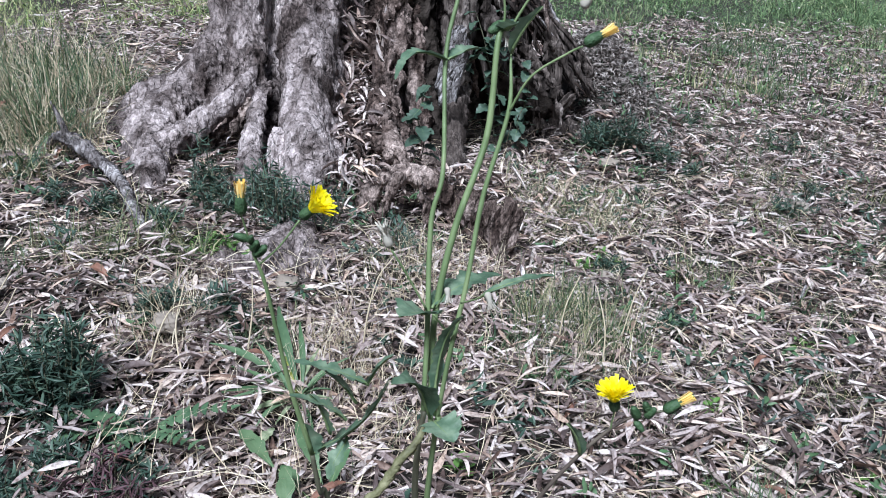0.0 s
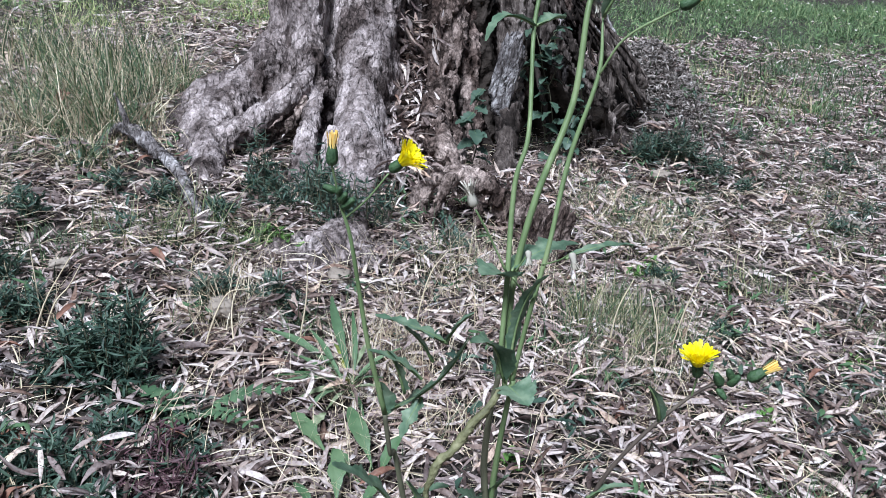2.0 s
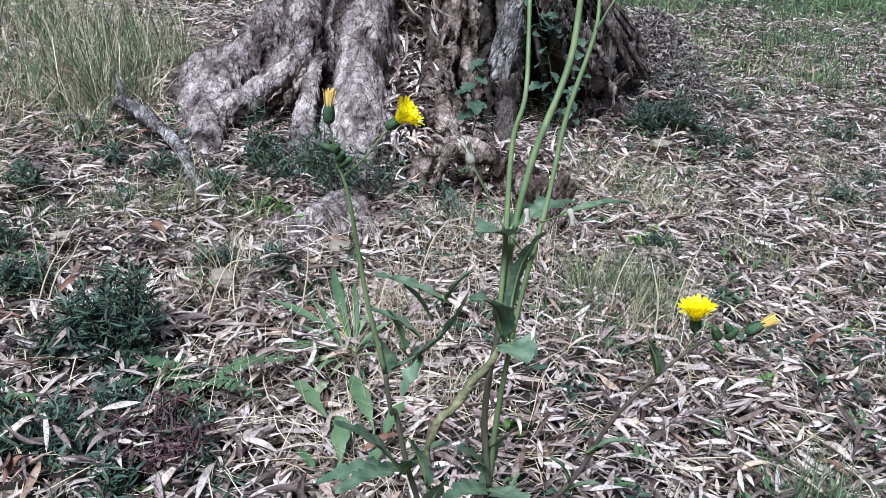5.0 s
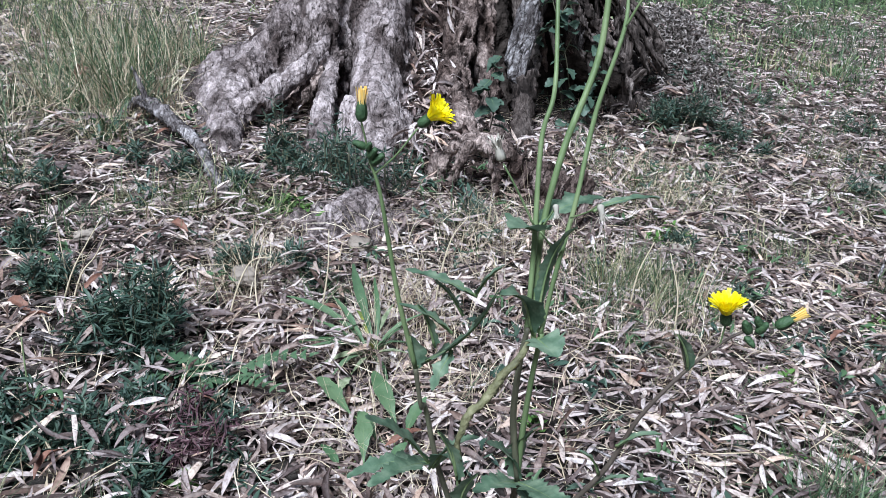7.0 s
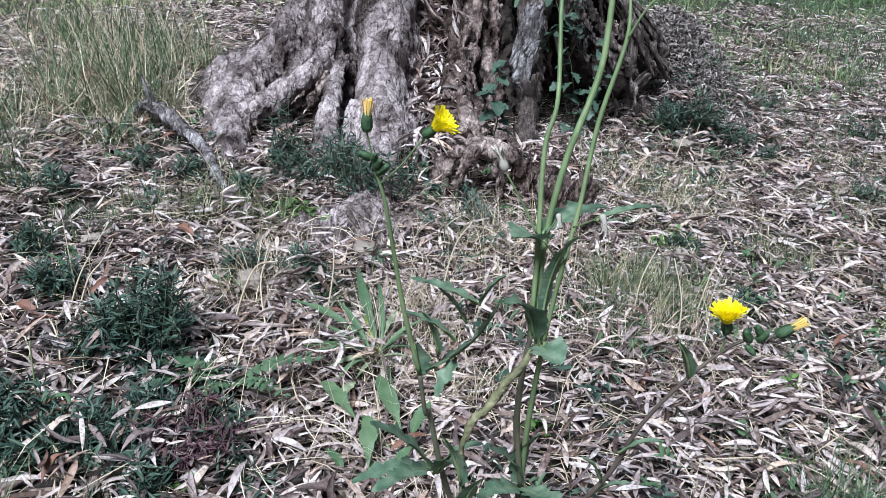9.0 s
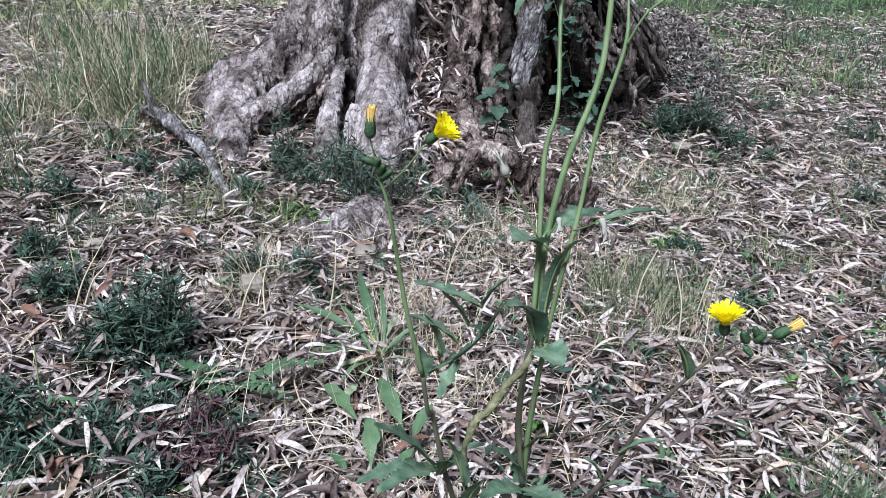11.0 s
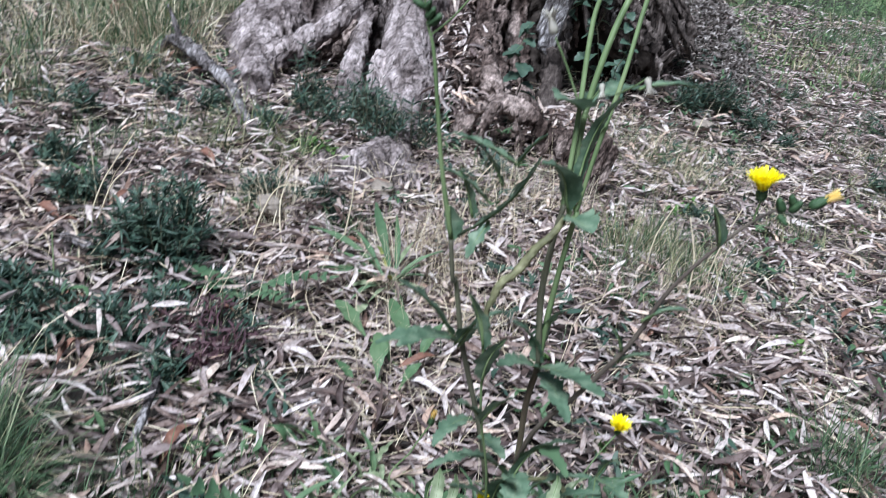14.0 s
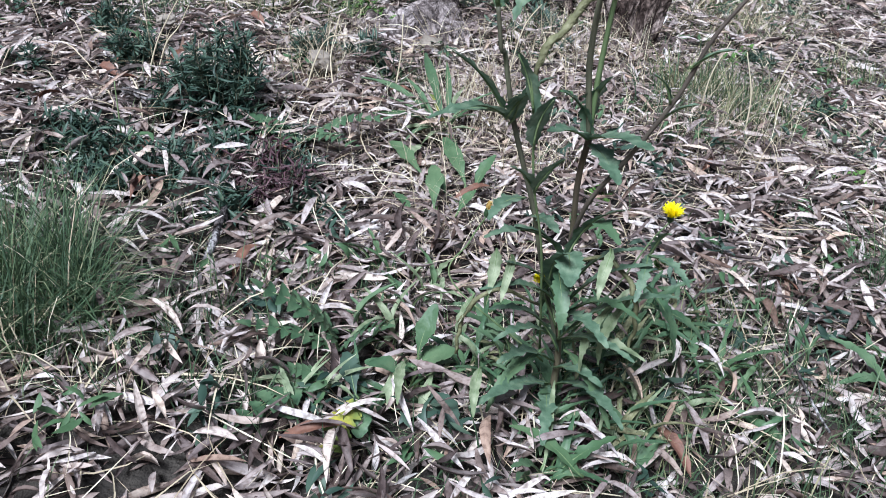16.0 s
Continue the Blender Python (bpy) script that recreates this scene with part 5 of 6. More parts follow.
def head(plant, at, axis, kind, size=1.0, seed=0):
    """A flower head on its stalk's end: open, closed (orange tip), bud or gone to seed."""
    m = Matrix.Translation(at) @ rot_to(axis, seed).to_4x4()
    if kind == 'seed':
        prof = [(0, .0016), (.002, .0032), (.005, .003), (.009, .0022), (.011, .002)]
    else:
        prof = [(0, .0016), (.0015, .0031), (.0045, .004), (.009, .0037), (.013, .0028), (.0155, .0036 if kind == 'open' else .0018)]
    v, f = lathe([(z * size, q * size) for z, q in prof], 16, .12)
    ob = part("flower_head", mesh("flower_head", v, f, M_BRACT if kind != 'seed' else M_FLUFF), plant, "green bracted flower head" if kind != 'seed' else "withered whitish seed head")
    ob.matrix_basis = m
    if kind == 'open':
        v, f = florets(120, .0105 * size, .0162 * size, .0115 * size, .002 * size, seed, .66)
        part("corolla", mesh("corolla", v, f, M_PETAL), ob, "bright yellow strap-shaped florets")
    elif kind == 'closed':
        v, f = florets(26, .0095 * size, .011 * size, .0125 * size, .0013 * size, seed, .12)
        part("corolla", mesh("corolla", v, f, M_ORANGE), ob, "closed orange florets")
    elif kind == 'seed':
        v, f = florets(22, .007 * size, .0105 * size, .008 * size, .0011 * size, seed, .6)
        part("fluff", mesh("fluff", v, f, M_FLUFF), ob, "whitish seed fluff")
    return ob


def build_thistle():
    o = Vector((-.01, .575, float(ground(-.01, .575))))
    plant = thing("sow_thistle", o, "tall sow thistle with green stems and yellow flowers", "plant")

    def stem(rows, material=M_STEM, label=""):
        v, f = tube([(x - o.x, y - o.y, z - o.z, q * .49) for x, y, z, q in rows], 10, 7, .03, len(rows))
        part("stem", mesh("stem", v, f, material), plant, label)

    def rel(p):
        return Vector(p) - o

    seeds = iter(range(500, 900))

    def grow(foot, tip, width, material=M_THISTLE_LEAF, **kw):
        """A lobed leaf from the stem to its tip."""
        d = Vector(tip) - Vector(foot)
        set_leaf(plant, rel(foot), math.degrees(math.atan2(d.y, d.x)), math.degrees(math.asin(d.z / d.length)), d.length * 1.04, width, material, seed=next(seeds), teeth=.18, **kw)

    def withered(rows):
        """A limp rolled leaf, hanging yellowish from the fork."""
        v, f = tube([(x - o.x, y - o.y, z - o.z, q * .62) for x, y, z, q in rows], 9, 8, .2, 77)
        v = [(x + .0012 * math.sin(240 * z), y * .9 + .1 * (rows[0][1] - o.y), z) for x, y, z in v]
        part("withered_leaf", mesh("withered_leaf", v, f, M_WITHERED), plant, "limp withered yellowish leaf")

    stem([(-0.010, 0.575, -0.096, 0.0100), (-0.005, 0.570, -0.013, 0.0083), (-0.009, 0.562, 0.063, 0.0072), (-0.007, 0.555, 0.159, 0.0062), (-0.008, 0.548, 0.232, 0.0059), (-0.003, 0.543, 0.278, 0.0067)], M_STEM_BASE, "reddish green lower stem")
    stem([(-0.003, 0.543, 0.278, 0.0057), (-0.011, 0.535, 0.350, 0.0056), (-0.009, 0.530, 0.407, 0.0049), (-0.005, 0.530, 0.438, 0.0044)], M_STEM_DARK, "purplish green stem")
    stem([(-0.003, 0.545, 0.275, 0.0052), (-0.002, 0.540, 0.335, 0.0052), (0.002, 0.535, 0.394, 0.0045), (0.006, 0.530, 0.434, 0.0044)], M_STEM, "")
    stem([(-0.006, 0.530, 0.428, 0.0040), (-0.004, 0.545, 0.494, 0.0043), (-0.003, 0.570, 0.576, 0.0040), (0.005, 0.585, 0.614, 0.0036), (0.005, 0.630, 0.689, 0.0034), (0.014, 0.650, 0.732, 0.0032), (0.013, 0.670, 0.743, 0.0030)], M_STEM, "")
    stem([(0.000, 0.530, 0.428, 0.0044), (-0.000, 0.550, 0.477, 0.0050), (0.003, 0.560, 0.516, 0.0052), (0.015, 0.575, 0.571, 0.0053), (0.037, 0.600, 0.635, 0.0051), (0.043, 0.620, 0.700, 0.0046), (0.048, 0.630, 0.713, 0.0042)], M_STEM, "")
    stem([(0.005, 0.530, 0.431, 0.0035), (0.013, 0.530, 0.488, 0.0038), (0.024, 0.540, 0.543, 0.0037), (0.034, 0.560, 0.602, 0.0037), (0.050, 0.575, 0.660, 0.0032), (0.051, 0.590, 0.693, 0.0018), (0.052, 0.600, 0.701, 0.0008)], M_STEM, "")
    stem([(-0.009, 0.560, 0.026, 0.0043), (-0.033, 0.555, 0.129, 0.0058), (-0.047, 0.550, 0.196, 0.0055), (-0.072, 0.545, 0.285, 0.0052), (-0.084, 0.540, 0.350, 0.0044), (-0.087, 0.530, 0.359, 0.0037), (-0.092, 0.530, 0.396, 0.0041)], M_STEM_DARK, "purplish side stem")
    stem([(-0.092, 0.530, 0.396, 0.0045), (-0.105, 0.525, 0.459, 0.0039), (-0.112, 0.525, 0.502, 0.0034), (-0.119, 0.525, 0.546, 0.0029), (-0.126, 0.525, 0.569, 0.0022)], M_STEM, "")
    stem([(-0.126, 0.525, 0.569, 0.0016), (-0.129, 0.522, 0.588, 0.0014), (-0.131, 0.520, 0.599, 0.0014)], M_STEM, "")
    stem([(-0.123, 0.525, 0.559, 0.0016), (-0.107, 0.522, 0.575, 0.0014), (-0.092, 0.522, 0.595, 0.0014)], M_STEM, "")
    stem([(-0.008, 0.555, 0.159, 0.0051), (0.003, 0.530, 0.219, 0.0048), (0.033, 0.500, 0.287, 0.0044), (0.059, 0.480, 0.348, 0.0040), (0.077, 0.475, 0.399, 0.0033), (0.105, 0.475, 0.442, 0.0028), (0.129, 0.473, 0.470, 0.0023), (0.147, 0.473, 0.480, 0.0019)], M_STEM_PURPLE, "dark purplish flowering side branch")
    stem([(0.124, 0.473, 0.465, 0.0014), (0.125, 0.472, 0.481, 0.0013)], M_STEM, "")
    stem([(0.143, 0.473, 0.479, 0.0015), (0.159, 0.473, 0.481, 0.0015)], M_STEM_DARK, "")
    stem([(0.105, 0.475, 0.442, 0.0018), (0.097, 0.470, 0.465, 0.0012), (0.094, 0.470, 0.476, 0.0008)], M_STEM_DARK, "")
    stem([(-0.005, 0.548, 0.516, 0.0017), (-0.020, 0.545, 0.546, 0.0017), (-0.031, 0.545, 0.565, 0.0014)], M_STEM, "")
    stem([(-0.000, 0.550, 0.511, 0.0017), (0.013, 0.545, 0.497, 0.0015), (0.019, 0.540, 0.502, 0.0015)], M_STEM, "")
    stem([(0.002, 0.552, 0.515, 0.0015), (0.008, 0.550, 0.527, 0.0013), (0.010, 0.551, 0.533, 0.0013)], M_STEM, "")
    stem([(0.020, 0.530, 0.531, 0.0014), (0.030, 0.515, 0.542, 0.0012), (0.037, 0.510, 0.550, 0.0012)], M_STEM, "")
    stem([(0.048, 0.630, 0.713, 0.0025), (0.051, 0.620, 0.711, 0.0021), (0.060, 0.620, 0.726, 0.0019), (0.073, 0.620, 0.747, 0.0019)], M_STEM, "")
    stem([(0.046, 0.630, 0.706, 0.0025), (0.048, 0.630, 0.721, 0.0019), (0.045, 0.630, 0.745, 0.0019)], M_STEM, "")
    stem([(0.050, 0.575, 0.660, 0.0020), (0.064, 0.570, 0.687, 0.0018), (0.087, 0.565, 0.704, 0.0017), (0.096, 0.560, 0.710, 0.0015)], M_STEM, "")
    stem([(-0.026, 0.570, 0.008, 0.0028), (-0.035, 0.520, 0.164, 0.0025), (-0.048, 0.500, 0.246, 0.0023), (-0.054, 0.490, 0.320, 0.0019), (-0.059, 0.485, 0.356, 0.0014)], M_STEM, "")
    stem([(-0.000, 0.560, 0.035, 0.0024), (0.042, 0.580, 0.087, 0.0021), (0.079, 0.620, 0.131, 0.0018), (0.100, 0.645, 0.145, 0.0018)], M_STEM, "")
    stem([(-0.011, 0.560, 0.049, 0.0024), (-0.026, 0.550, 0.091, 0.0021), (-0.032, 0.545, 0.111, 0.0017)], M_STEM, "")
    stem([(-0.021, 0.570, -0.007, 0.0025), (-0.128, 0.580, 0.080, 0.0019), (-0.113, 0.590, 0.126, 0.0018), (-0.096, 0.600, 0.156, 0.0018)], M_STEM, "")
    head(plant, rel((-0.091, 0.522, 0.597)), (0.73, -0.19, 0.65), 'open', 0.92, 3)
    head(plant, rel((0.125, 0.472, 0.481)), (-0.14, -0.15, 0.98), 'open', 0.9, 4)
    head(plant, rel((-0.131, 0.520, 0.599)), (0.05, 0.00, 1.00), 'closed', 1.0, 5)
    head(plant, rel((0.159, 0.473, 0.481)), (0.80, 0.00, 0.59), 'closed', 0.95, 6)
    head(plant, rel((-0.128, 0.524, 0.579)), (-0.85, -0.30, 0.43), 'bud', 0.7, 7)
    head(plant, rel((-0.127, 0.522, 0.578)), (0.30, -0.61, 0.73), 'bud', 0.6, 8)
    head(plant, rel((0.149, 0.473, 0.480)), (-0.45, -0.26, 0.86), 'bud', 0.7, 9)
    head(plant, rel((0.142, 0.473, 0.475)), (-0.44, -0.25, 0.86), 'bud', 0.8, 21)
    head(plant, rel((0.147, 0.473, 0.476)), (0.38, -0.38, 0.84), 'bud', 0.75, 22)
    head(plant, rel((0.140, 0.473, 0.473)), (0.57, -0.59, -0.57), 'bud', 0.6, 23)
    head(plant, rel((-0.125, 0.525, 0.567)), (0.71, -0.30, 0.64), 'bud', 0.85, 25)
    head(plant, rel((-0.126, 0.525, 0.571)), (0.40, -0.55, 0.73), 'bud', 0.8, 26)
    head(plant, rel((-0.032, 0.545, 0.567)), (-0.32, 0.00, 0.95), 'seed', 1.1, 10)
    head(plant, rel((0.010, 0.551, 0.533)), (0.14, -0.43, -0.89), 'seed', 0.7, 11)
    head(plant, rel((0.037, 0.510, 0.550)), (0.28, -0.38, -0.88), 'seed', 0.75, 12)
    head(plant, rel((0.097, 0.560, 0.711)), (0.84, 0.00, 0.53), 'closed', 1.0, 13)
    head(plant, rel((0.047, 0.630, 0.711)), (0.39, -0.50, -0.78), 'seed', 1.0, 14)
    head(plant, rel((0.048, 0.630, 0.714)), (-0.75, -0.56, -0.35), 'bud', 1.0, 15)
    head(plant, rel((0.073, 0.620, 0.747)), (0.28, 0.00, 0.96), 'bud', 1.1, 16)
    head(plant, rel((0.100, 0.600, 0.730)), (0.52, -0.00, 0.85), 'seed', 1.1, 17)
    head(plant, rel((0.099, 0.645, 0.144)), (0.04, -0.32, 0.95), 'open', 0.85, 18)
    head(plant, rel((-0.032, 0.545, 0.111)), (-0.26, -0.24, 0.94), 'open', 0.5, 19)
    head(plant, rel((-0.097, 0.600, 0.154)), (0.18, 0.00, 0.98), 'closed', 0.8, 20)
    grow((0.003, 0.530, 0.429), (0.017, 0.510, 0.424), 0.036, lobes=0, fold=0.35, arch=0.1)
    grow((0.000, 0.530, 0.431), (-0.034, 0.500, 0.470), 0.03, lobes=0, fold=0.3, arch=0.3)
    grow((0.004, 0.530, 0.434), (0.025, 0.490, 0.525), 0.014, lobes=5, depth=0.3, arch=0.25)
    grow((-0.003, 0.550, 0.511), (-0.023, 0.520, 0.522), 0.035, lobes=0, fold=0.3, arch=0.1)
    grow((-0.001, 0.552, 0.515), (0.049, 0.600, 0.517), 0.03, lobes=4, depth=0.4, arch=0.12)
    grow((0.036, 0.530, 0.537), (0.090, 0.580, 0.527), 0.012, lobes=4, depth=0.4, arch=0.1)
    grow((-0.003, 0.543, 0.278), (0.044, 0.470, 0.297), 0.03, lobes=5, depth=0.35, arch=0.12)
    grow((-0.003, 0.543, 0.278), (-0.036, 0.530, 0.321), 0.03, lobes=4, depth=0.3, arch=0.2)
    grow((-0.003, 0.543, 0.281), (0.013, 0.530, 0.336), 0.032, lobes=4, depth=0.3, arch=0.2)
    grow((-0.003, 0.543, 0.276), (-0.040, 0.500, 0.294), 0.03, lobes=5, depth=0.35, arch=0.15)
    grow((-0.004, 0.543, 0.273), (0.025, 0.490, 0.259), 0.025, lobes=4, depth=0.35, arch=0.1)
    grow((-0.092, 0.530, 0.396), (-0.036, 0.509, 0.486), 0.03, lobes=6, depth=0.6, arch=-0.12)
    grow((-0.076, 0.523, 0.420), (-0.091, 0.512, 0.460), 0.018, lobes=3, depth=0.3, arch=0.1)
    grow((-0.063, 0.520, 0.435), (-0.103, 0.509, 0.461), 0.016, lobes=4, depth=0.35, arch=0.1)
    grow((-0.055, 0.516, 0.453), (-0.078, 0.509, 0.483), 0.018, lobes=3, depth=0.4, arch=0.1)
    grow((-0.045, 0.512, 0.472), (-0.097, 0.509, 0.489), 0.018, lobes=5, depth=0.55, arch=0.1)
    grow((-0.047, 0.512, 0.472), (-0.026, 0.506, 0.499), 0.016, lobes=3, depth=0.4, arch=0.1)
    grow((-0.063, 0.520, 0.420), (-0.074, 0.506, 0.392), 0.016, lobes=3, depth=0.35, arch=0.1)
    grow((-0.092, 0.530, 0.394), (-0.096, 0.523, 0.426), 0.02, lobes=0, fold=0.4, arch=0.1)
    grow((-0.079, 0.530, 0.302), (-0.143, 0.509, 0.296), 0.026, lobes=5, depth=0.45, arch=0.12)
    grow((-0.079, 0.530, 0.302), (-0.131, 0.502, 0.361), 0.03, lobes=4, depth=0.3, arch=0.1)
    grow((-0.079, 0.530, 0.296), (-0.037, 0.509, 0.339), 0.022, lobes=4, depth=0.35, arch=0.15)
    grow((-0.079, 0.545, 0.290), (-0.120, 0.470, 0.315), 0.028, lobes=5, depth=0.45, arch=0.15)
    grow((-0.077, 0.545, 0.285), (-0.055, 0.500, 0.326), 0.025, lobes=4, depth=0.3, arch=0.15)
    grow((-0.054, 0.490, 0.320), (-0.071, 0.475, 0.372), 0.024, lobes=3, depth=0.2, arch=0.1)
    grow((-0.051, 0.490, 0.289), (-0.036, 0.470, 0.339), 0.024, lobes=3, depth=0.25, arch=0.1)
    grow((-0.048, 0.500, 0.246), (-0.070, 0.470, 0.275), 0.022, lobes=3, depth=0.25, arch=0.1)
    grow((-0.047, 0.500, 0.241), (-0.024, 0.470, 0.285), 0.02, lobes=3, depth=0.3, arch=0.1)
    grow((-0.008, 0.555, 0.153), (0.037, 0.500, 0.173), 0.026, lobes=5, depth=0.3, arch=0.45, material=M_ROSETTE_LEAF)
    grow((-0.012, 0.550, 0.155), (-0.004, 0.500, 0.142), 0.032, lobes=3, depth=0.2, arch=0.1)
    grow((-0.012, 0.550, 0.148), (-0.085, 0.470, 0.189), 0.022, lobes=6, depth=0.55, arch=0.2)
    grow((-0.012, 0.560, 0.064), (0.036, 0.480, 0.074), 0.024, lobes=6, depth=0.5, arch=0.3)
    grow((-0.012, 0.560, 0.064), (0.076, 0.520, 0.145), 0.024, lobes=6, depth=0.5, arch=0.2)
    grow((-0.009, 0.560, 0.034), (0.099, 0.500, 0.123), 0.024, lobes=7, depth=0.55, arch=0.16)
    grow((-0.011, 0.560, 0.057), (0.067, 0.500, 0.091), 0.02, lobes=6, depth=0.5, arch=0.3, material=M_ROSETTE_LEAF)
    grow((-0.009, 0.560, 0.034), (-0.075, 0.500, 0.139), 0.024, lobes=6, depth=0.55, arch=0.25)
    grow((-0.008, 0.560, 0.019), (-0.083, 0.500, 0.084), 0.022, lobes=6, depth=0.55, arch=0.25)
    grow((-0.009, 0.565, -0.001), (-0.068, 0.500, 0.027), 0.022, lobes=5, depth=0.5, arch=0.2)
    grow((-0.008, 0.565, -0.009), (0.038, 0.500, 0.013), 0.022, lobes=5, depth=0.5, arch=0.2)
    grow((-0.009, 0.570, -0.039), (-0.019, 0.460, -0.037), 0.024, lobes=6, depth=0.5, arch=0.2)
    grow((-0.009, 0.570, -0.039), (-0.092, 0.470, -0.012), 0.024, lobes=6, depth=0.5, arch=0.2)
    grow((-0.009, 0.570, -0.039), (0.063, 0.460, -0.007), 0.022, lobes=6, depth=0.5, arch=0.2)
    grow((-0.030, 0.550, 0.098), (-0.002, 0.500, 0.168), 0.026, lobes=3, depth=0.3, arch=0.2)
    grow((-0.056, 0.550, 0.208), (-0.084, 0.500, 0.202), 0.022, lobes=4, depth=0.4, arch=0.2)
    grow((-0.046, 0.550, 0.190), (-0.023, 0.520, 0.185), 0.02, lobes=3, depth=0.3, arch=0.2)
    grow((0.047, 0.490, 0.319), (0.077, 0.475, 0.340), 0.01, lobes=4, depth=0.45, arch=0.15)
    grow((0.063, 0.475, 0.373), (0.093, 0.465, 0.389), 0.009, lobes=4, depth=0.4, arch=0.15)
    grow((0.054, 0.480, 0.342), (0.035, 0.475, 0.363), 0.009, lobes=3, depth=0.3, arch=0.2)
    grow((0.105, 0.475, 0.442), (0.092, 0.460, 0.475), 0.01, lobes=0, fold=0.4, arch=0.1)
    grow((0.006, 0.630, 0.686), (-0.025, 0.600, 0.666), 0.016, lobes=4, depth=0.35, arch=0.45)
    grow((0.006, 0.630, 0.686), (0.030, 0.660, 0.688), 0.016, lobes=0, fold=0.4, arch=0.1)
    grow((0.046, 0.630, 0.708), (0.061, 0.600, 0.715), 0.016, lobes=0, fold=0.4, arch=0.1)
    grow((0.051, 0.590, 0.699), (0.068, 0.570, 0.731), 0.014, lobes=0, fold=0.4, arch=0.1)
    grow((-0.079, 0.530, 0.159), (-0.081, 0.490, 0.132), 0.012, lobes=0, fold=0.5, arch=0.15, material=M_PALELEAF)
    grow((-0.064, 0.530, 0.154), (-0.067, 0.490, 0.124), 0.01, lobes=0, fold=0.5, arch=0.15, material=M_PALELEAF)
    grow((0.029, 0.520, 0.178), (0.023, 0.480, 0.146), 0.012, lobes=0, fold=0.5, arch=0.15, material=M_PALELEAF)
    grow((-0.087, 0.520, 0.016), (-0.086, 0.460, -0.002), 0.012, lobes=0, fold=0.5, arch=0.15, material=M_PALELEAF)
    grow((-0.171, 0.540, -0.005), (-0.169, 0.470, -0.009), 0.012, lobes=0, fold=0.5, arch=0.15, material=M_PALELEAF)
    grow((-0.010, 0.550, 0.135), (0.039, 0.500, 0.215), 0.02, lobes=6, depth=0.5, arch=0.2)
    grow((-0.010, 0.550, 0.128), (-0.067, 0.500, 0.191), 0.02, lobes=6, depth=0.5, arch=0.2)
    grow((-0.011, 0.560, 0.079), (-0.088, 0.480, 0.125), 0.02, lobes=6, depth=0.5, arch=0.2)
    grow((-0.006, 0.560, 0.094), (0.068, 0.530, 0.164), 0.02, lobes=6, depth=0.5, arch=0.2)
    grow((-0.006, 0.560, 0.034), (0.065, 0.480, 0.064), 0.018, lobes=6, depth=0.5, arch=0.2)
    grow((-0.009, 0.560, 0.034), (-0.075, 0.490, 0.064), 0.018, lobes=6, depth=0.5, arch=0.2)
    grow((0.072, 0.560, 0.152), (0.100, 0.500, 0.149), 0.016, lobes=6, depth=0.5, arch=0.2)
    grow((0.072, 0.560, 0.152), (0.056, 0.500, 0.130), 0.016, lobes=6, depth=0.5, arch=0.2)
    grow((0.073, 0.570, 0.146), (0.086, 0.530, 0.185), 0.014, lobes=6, depth=0.5, arch=0.2)
    withered([(-0.002, 0.525, 0.429, 0.0035), (-0.018, 0.510, 0.411, 0.0052), (-0.037, 0.500, 0.386, 0.0057), (-0.053, 0.490, 0.363, 0.0044), (-0.053, 0.490, 0.314, 0.0024)])

    withered([(0.000, 0.560, 0.135, 0.0030), (0.030, 0.545, 0.150, 0.0042), (0.056, 0.535, 0.128, 0.0044), (0.066, 0.530, 0.085, 0.0036), (0.062, 0.528, 0.050, 0.0018)])
    withered([(-0.030, 0.560, 0.075, 0.0026), (-0.075, 0.545, 0.100, 0.0036), (-0.108, 0.535, 0.072, 0.0040), (-0.116, 0.530, 0.020, 0.0026)])
    for a, b, w, m in (((.07, .545, .125), (.1, .53, .05), .02, M_WEED_LEAF), ((.06, .55, .11), (.045, .535, .03), .016, M_PALELEAF), ((.05, .55, .1), (.025, .53, .02), .014, M_PALELEAF), ((.08, .55, .1), (.13, .54, .06), .018, M_WEED_LEAF),
                       ((-.015, .555, .13), (-.012, .51, .085), .022, M_WEED_LEAF), ((-.1, .55, .09), (-.112, .54, .045), .01, M_PALELEAF), ((.0, .56, .03), (.08, .52, .04), .016, M_PALELEAF), ((.0, .56, .02), (.05, .5, -.03), .016, M_SEEDLING), ((-.02, .56, .02), (-.07, .5, -.03), .018, M_SEEDLING)):
        grow(a, b, w, m, lobes=4, depth=.35, arch=.2)
    return plant


build_thistle()


# ---- branch, stones, ivy, stump pieces, wall ----
def build_branch():
    b = thing("fallen_branch", (-.94, 2.2, .068), "weathered grey broken branch lying on dead leaves", "branch")
    rel = lambda rows: [(x + .94, y - 2.2, z - .05, q) for x, y, z, q in rows]
    for name, rows in (("main_limb", [(-1.09, 2.36, .1, .018), (-1.03, 2.32, .085, .022), (-.965, 2.25, .07, .018), (-.9, 2.18, .06, .017), (-.825, 2.07, .052, .015), (-.78, 1.98, .045, .014), (-.73, 1.9, .035, .012), (-.71, 1.86, .03, .005)]),
                       ("side_limb", [(-1.05, 2.34, .09, .022), (-1.11, 2.37, .1, .016), (-1.17, 2.4, .07, .01)]),
                       ("twig", [(-1.08, 2.35, .1, .01), (-1.11, 2.37, .16, .007), (-1.13, 2.38, .2, .003)])):
        v, f = tube(rel(rows), 12, 12, .2, 3)
        part(name, mesh(name, v, f, M_STICK), b)


build_branch()


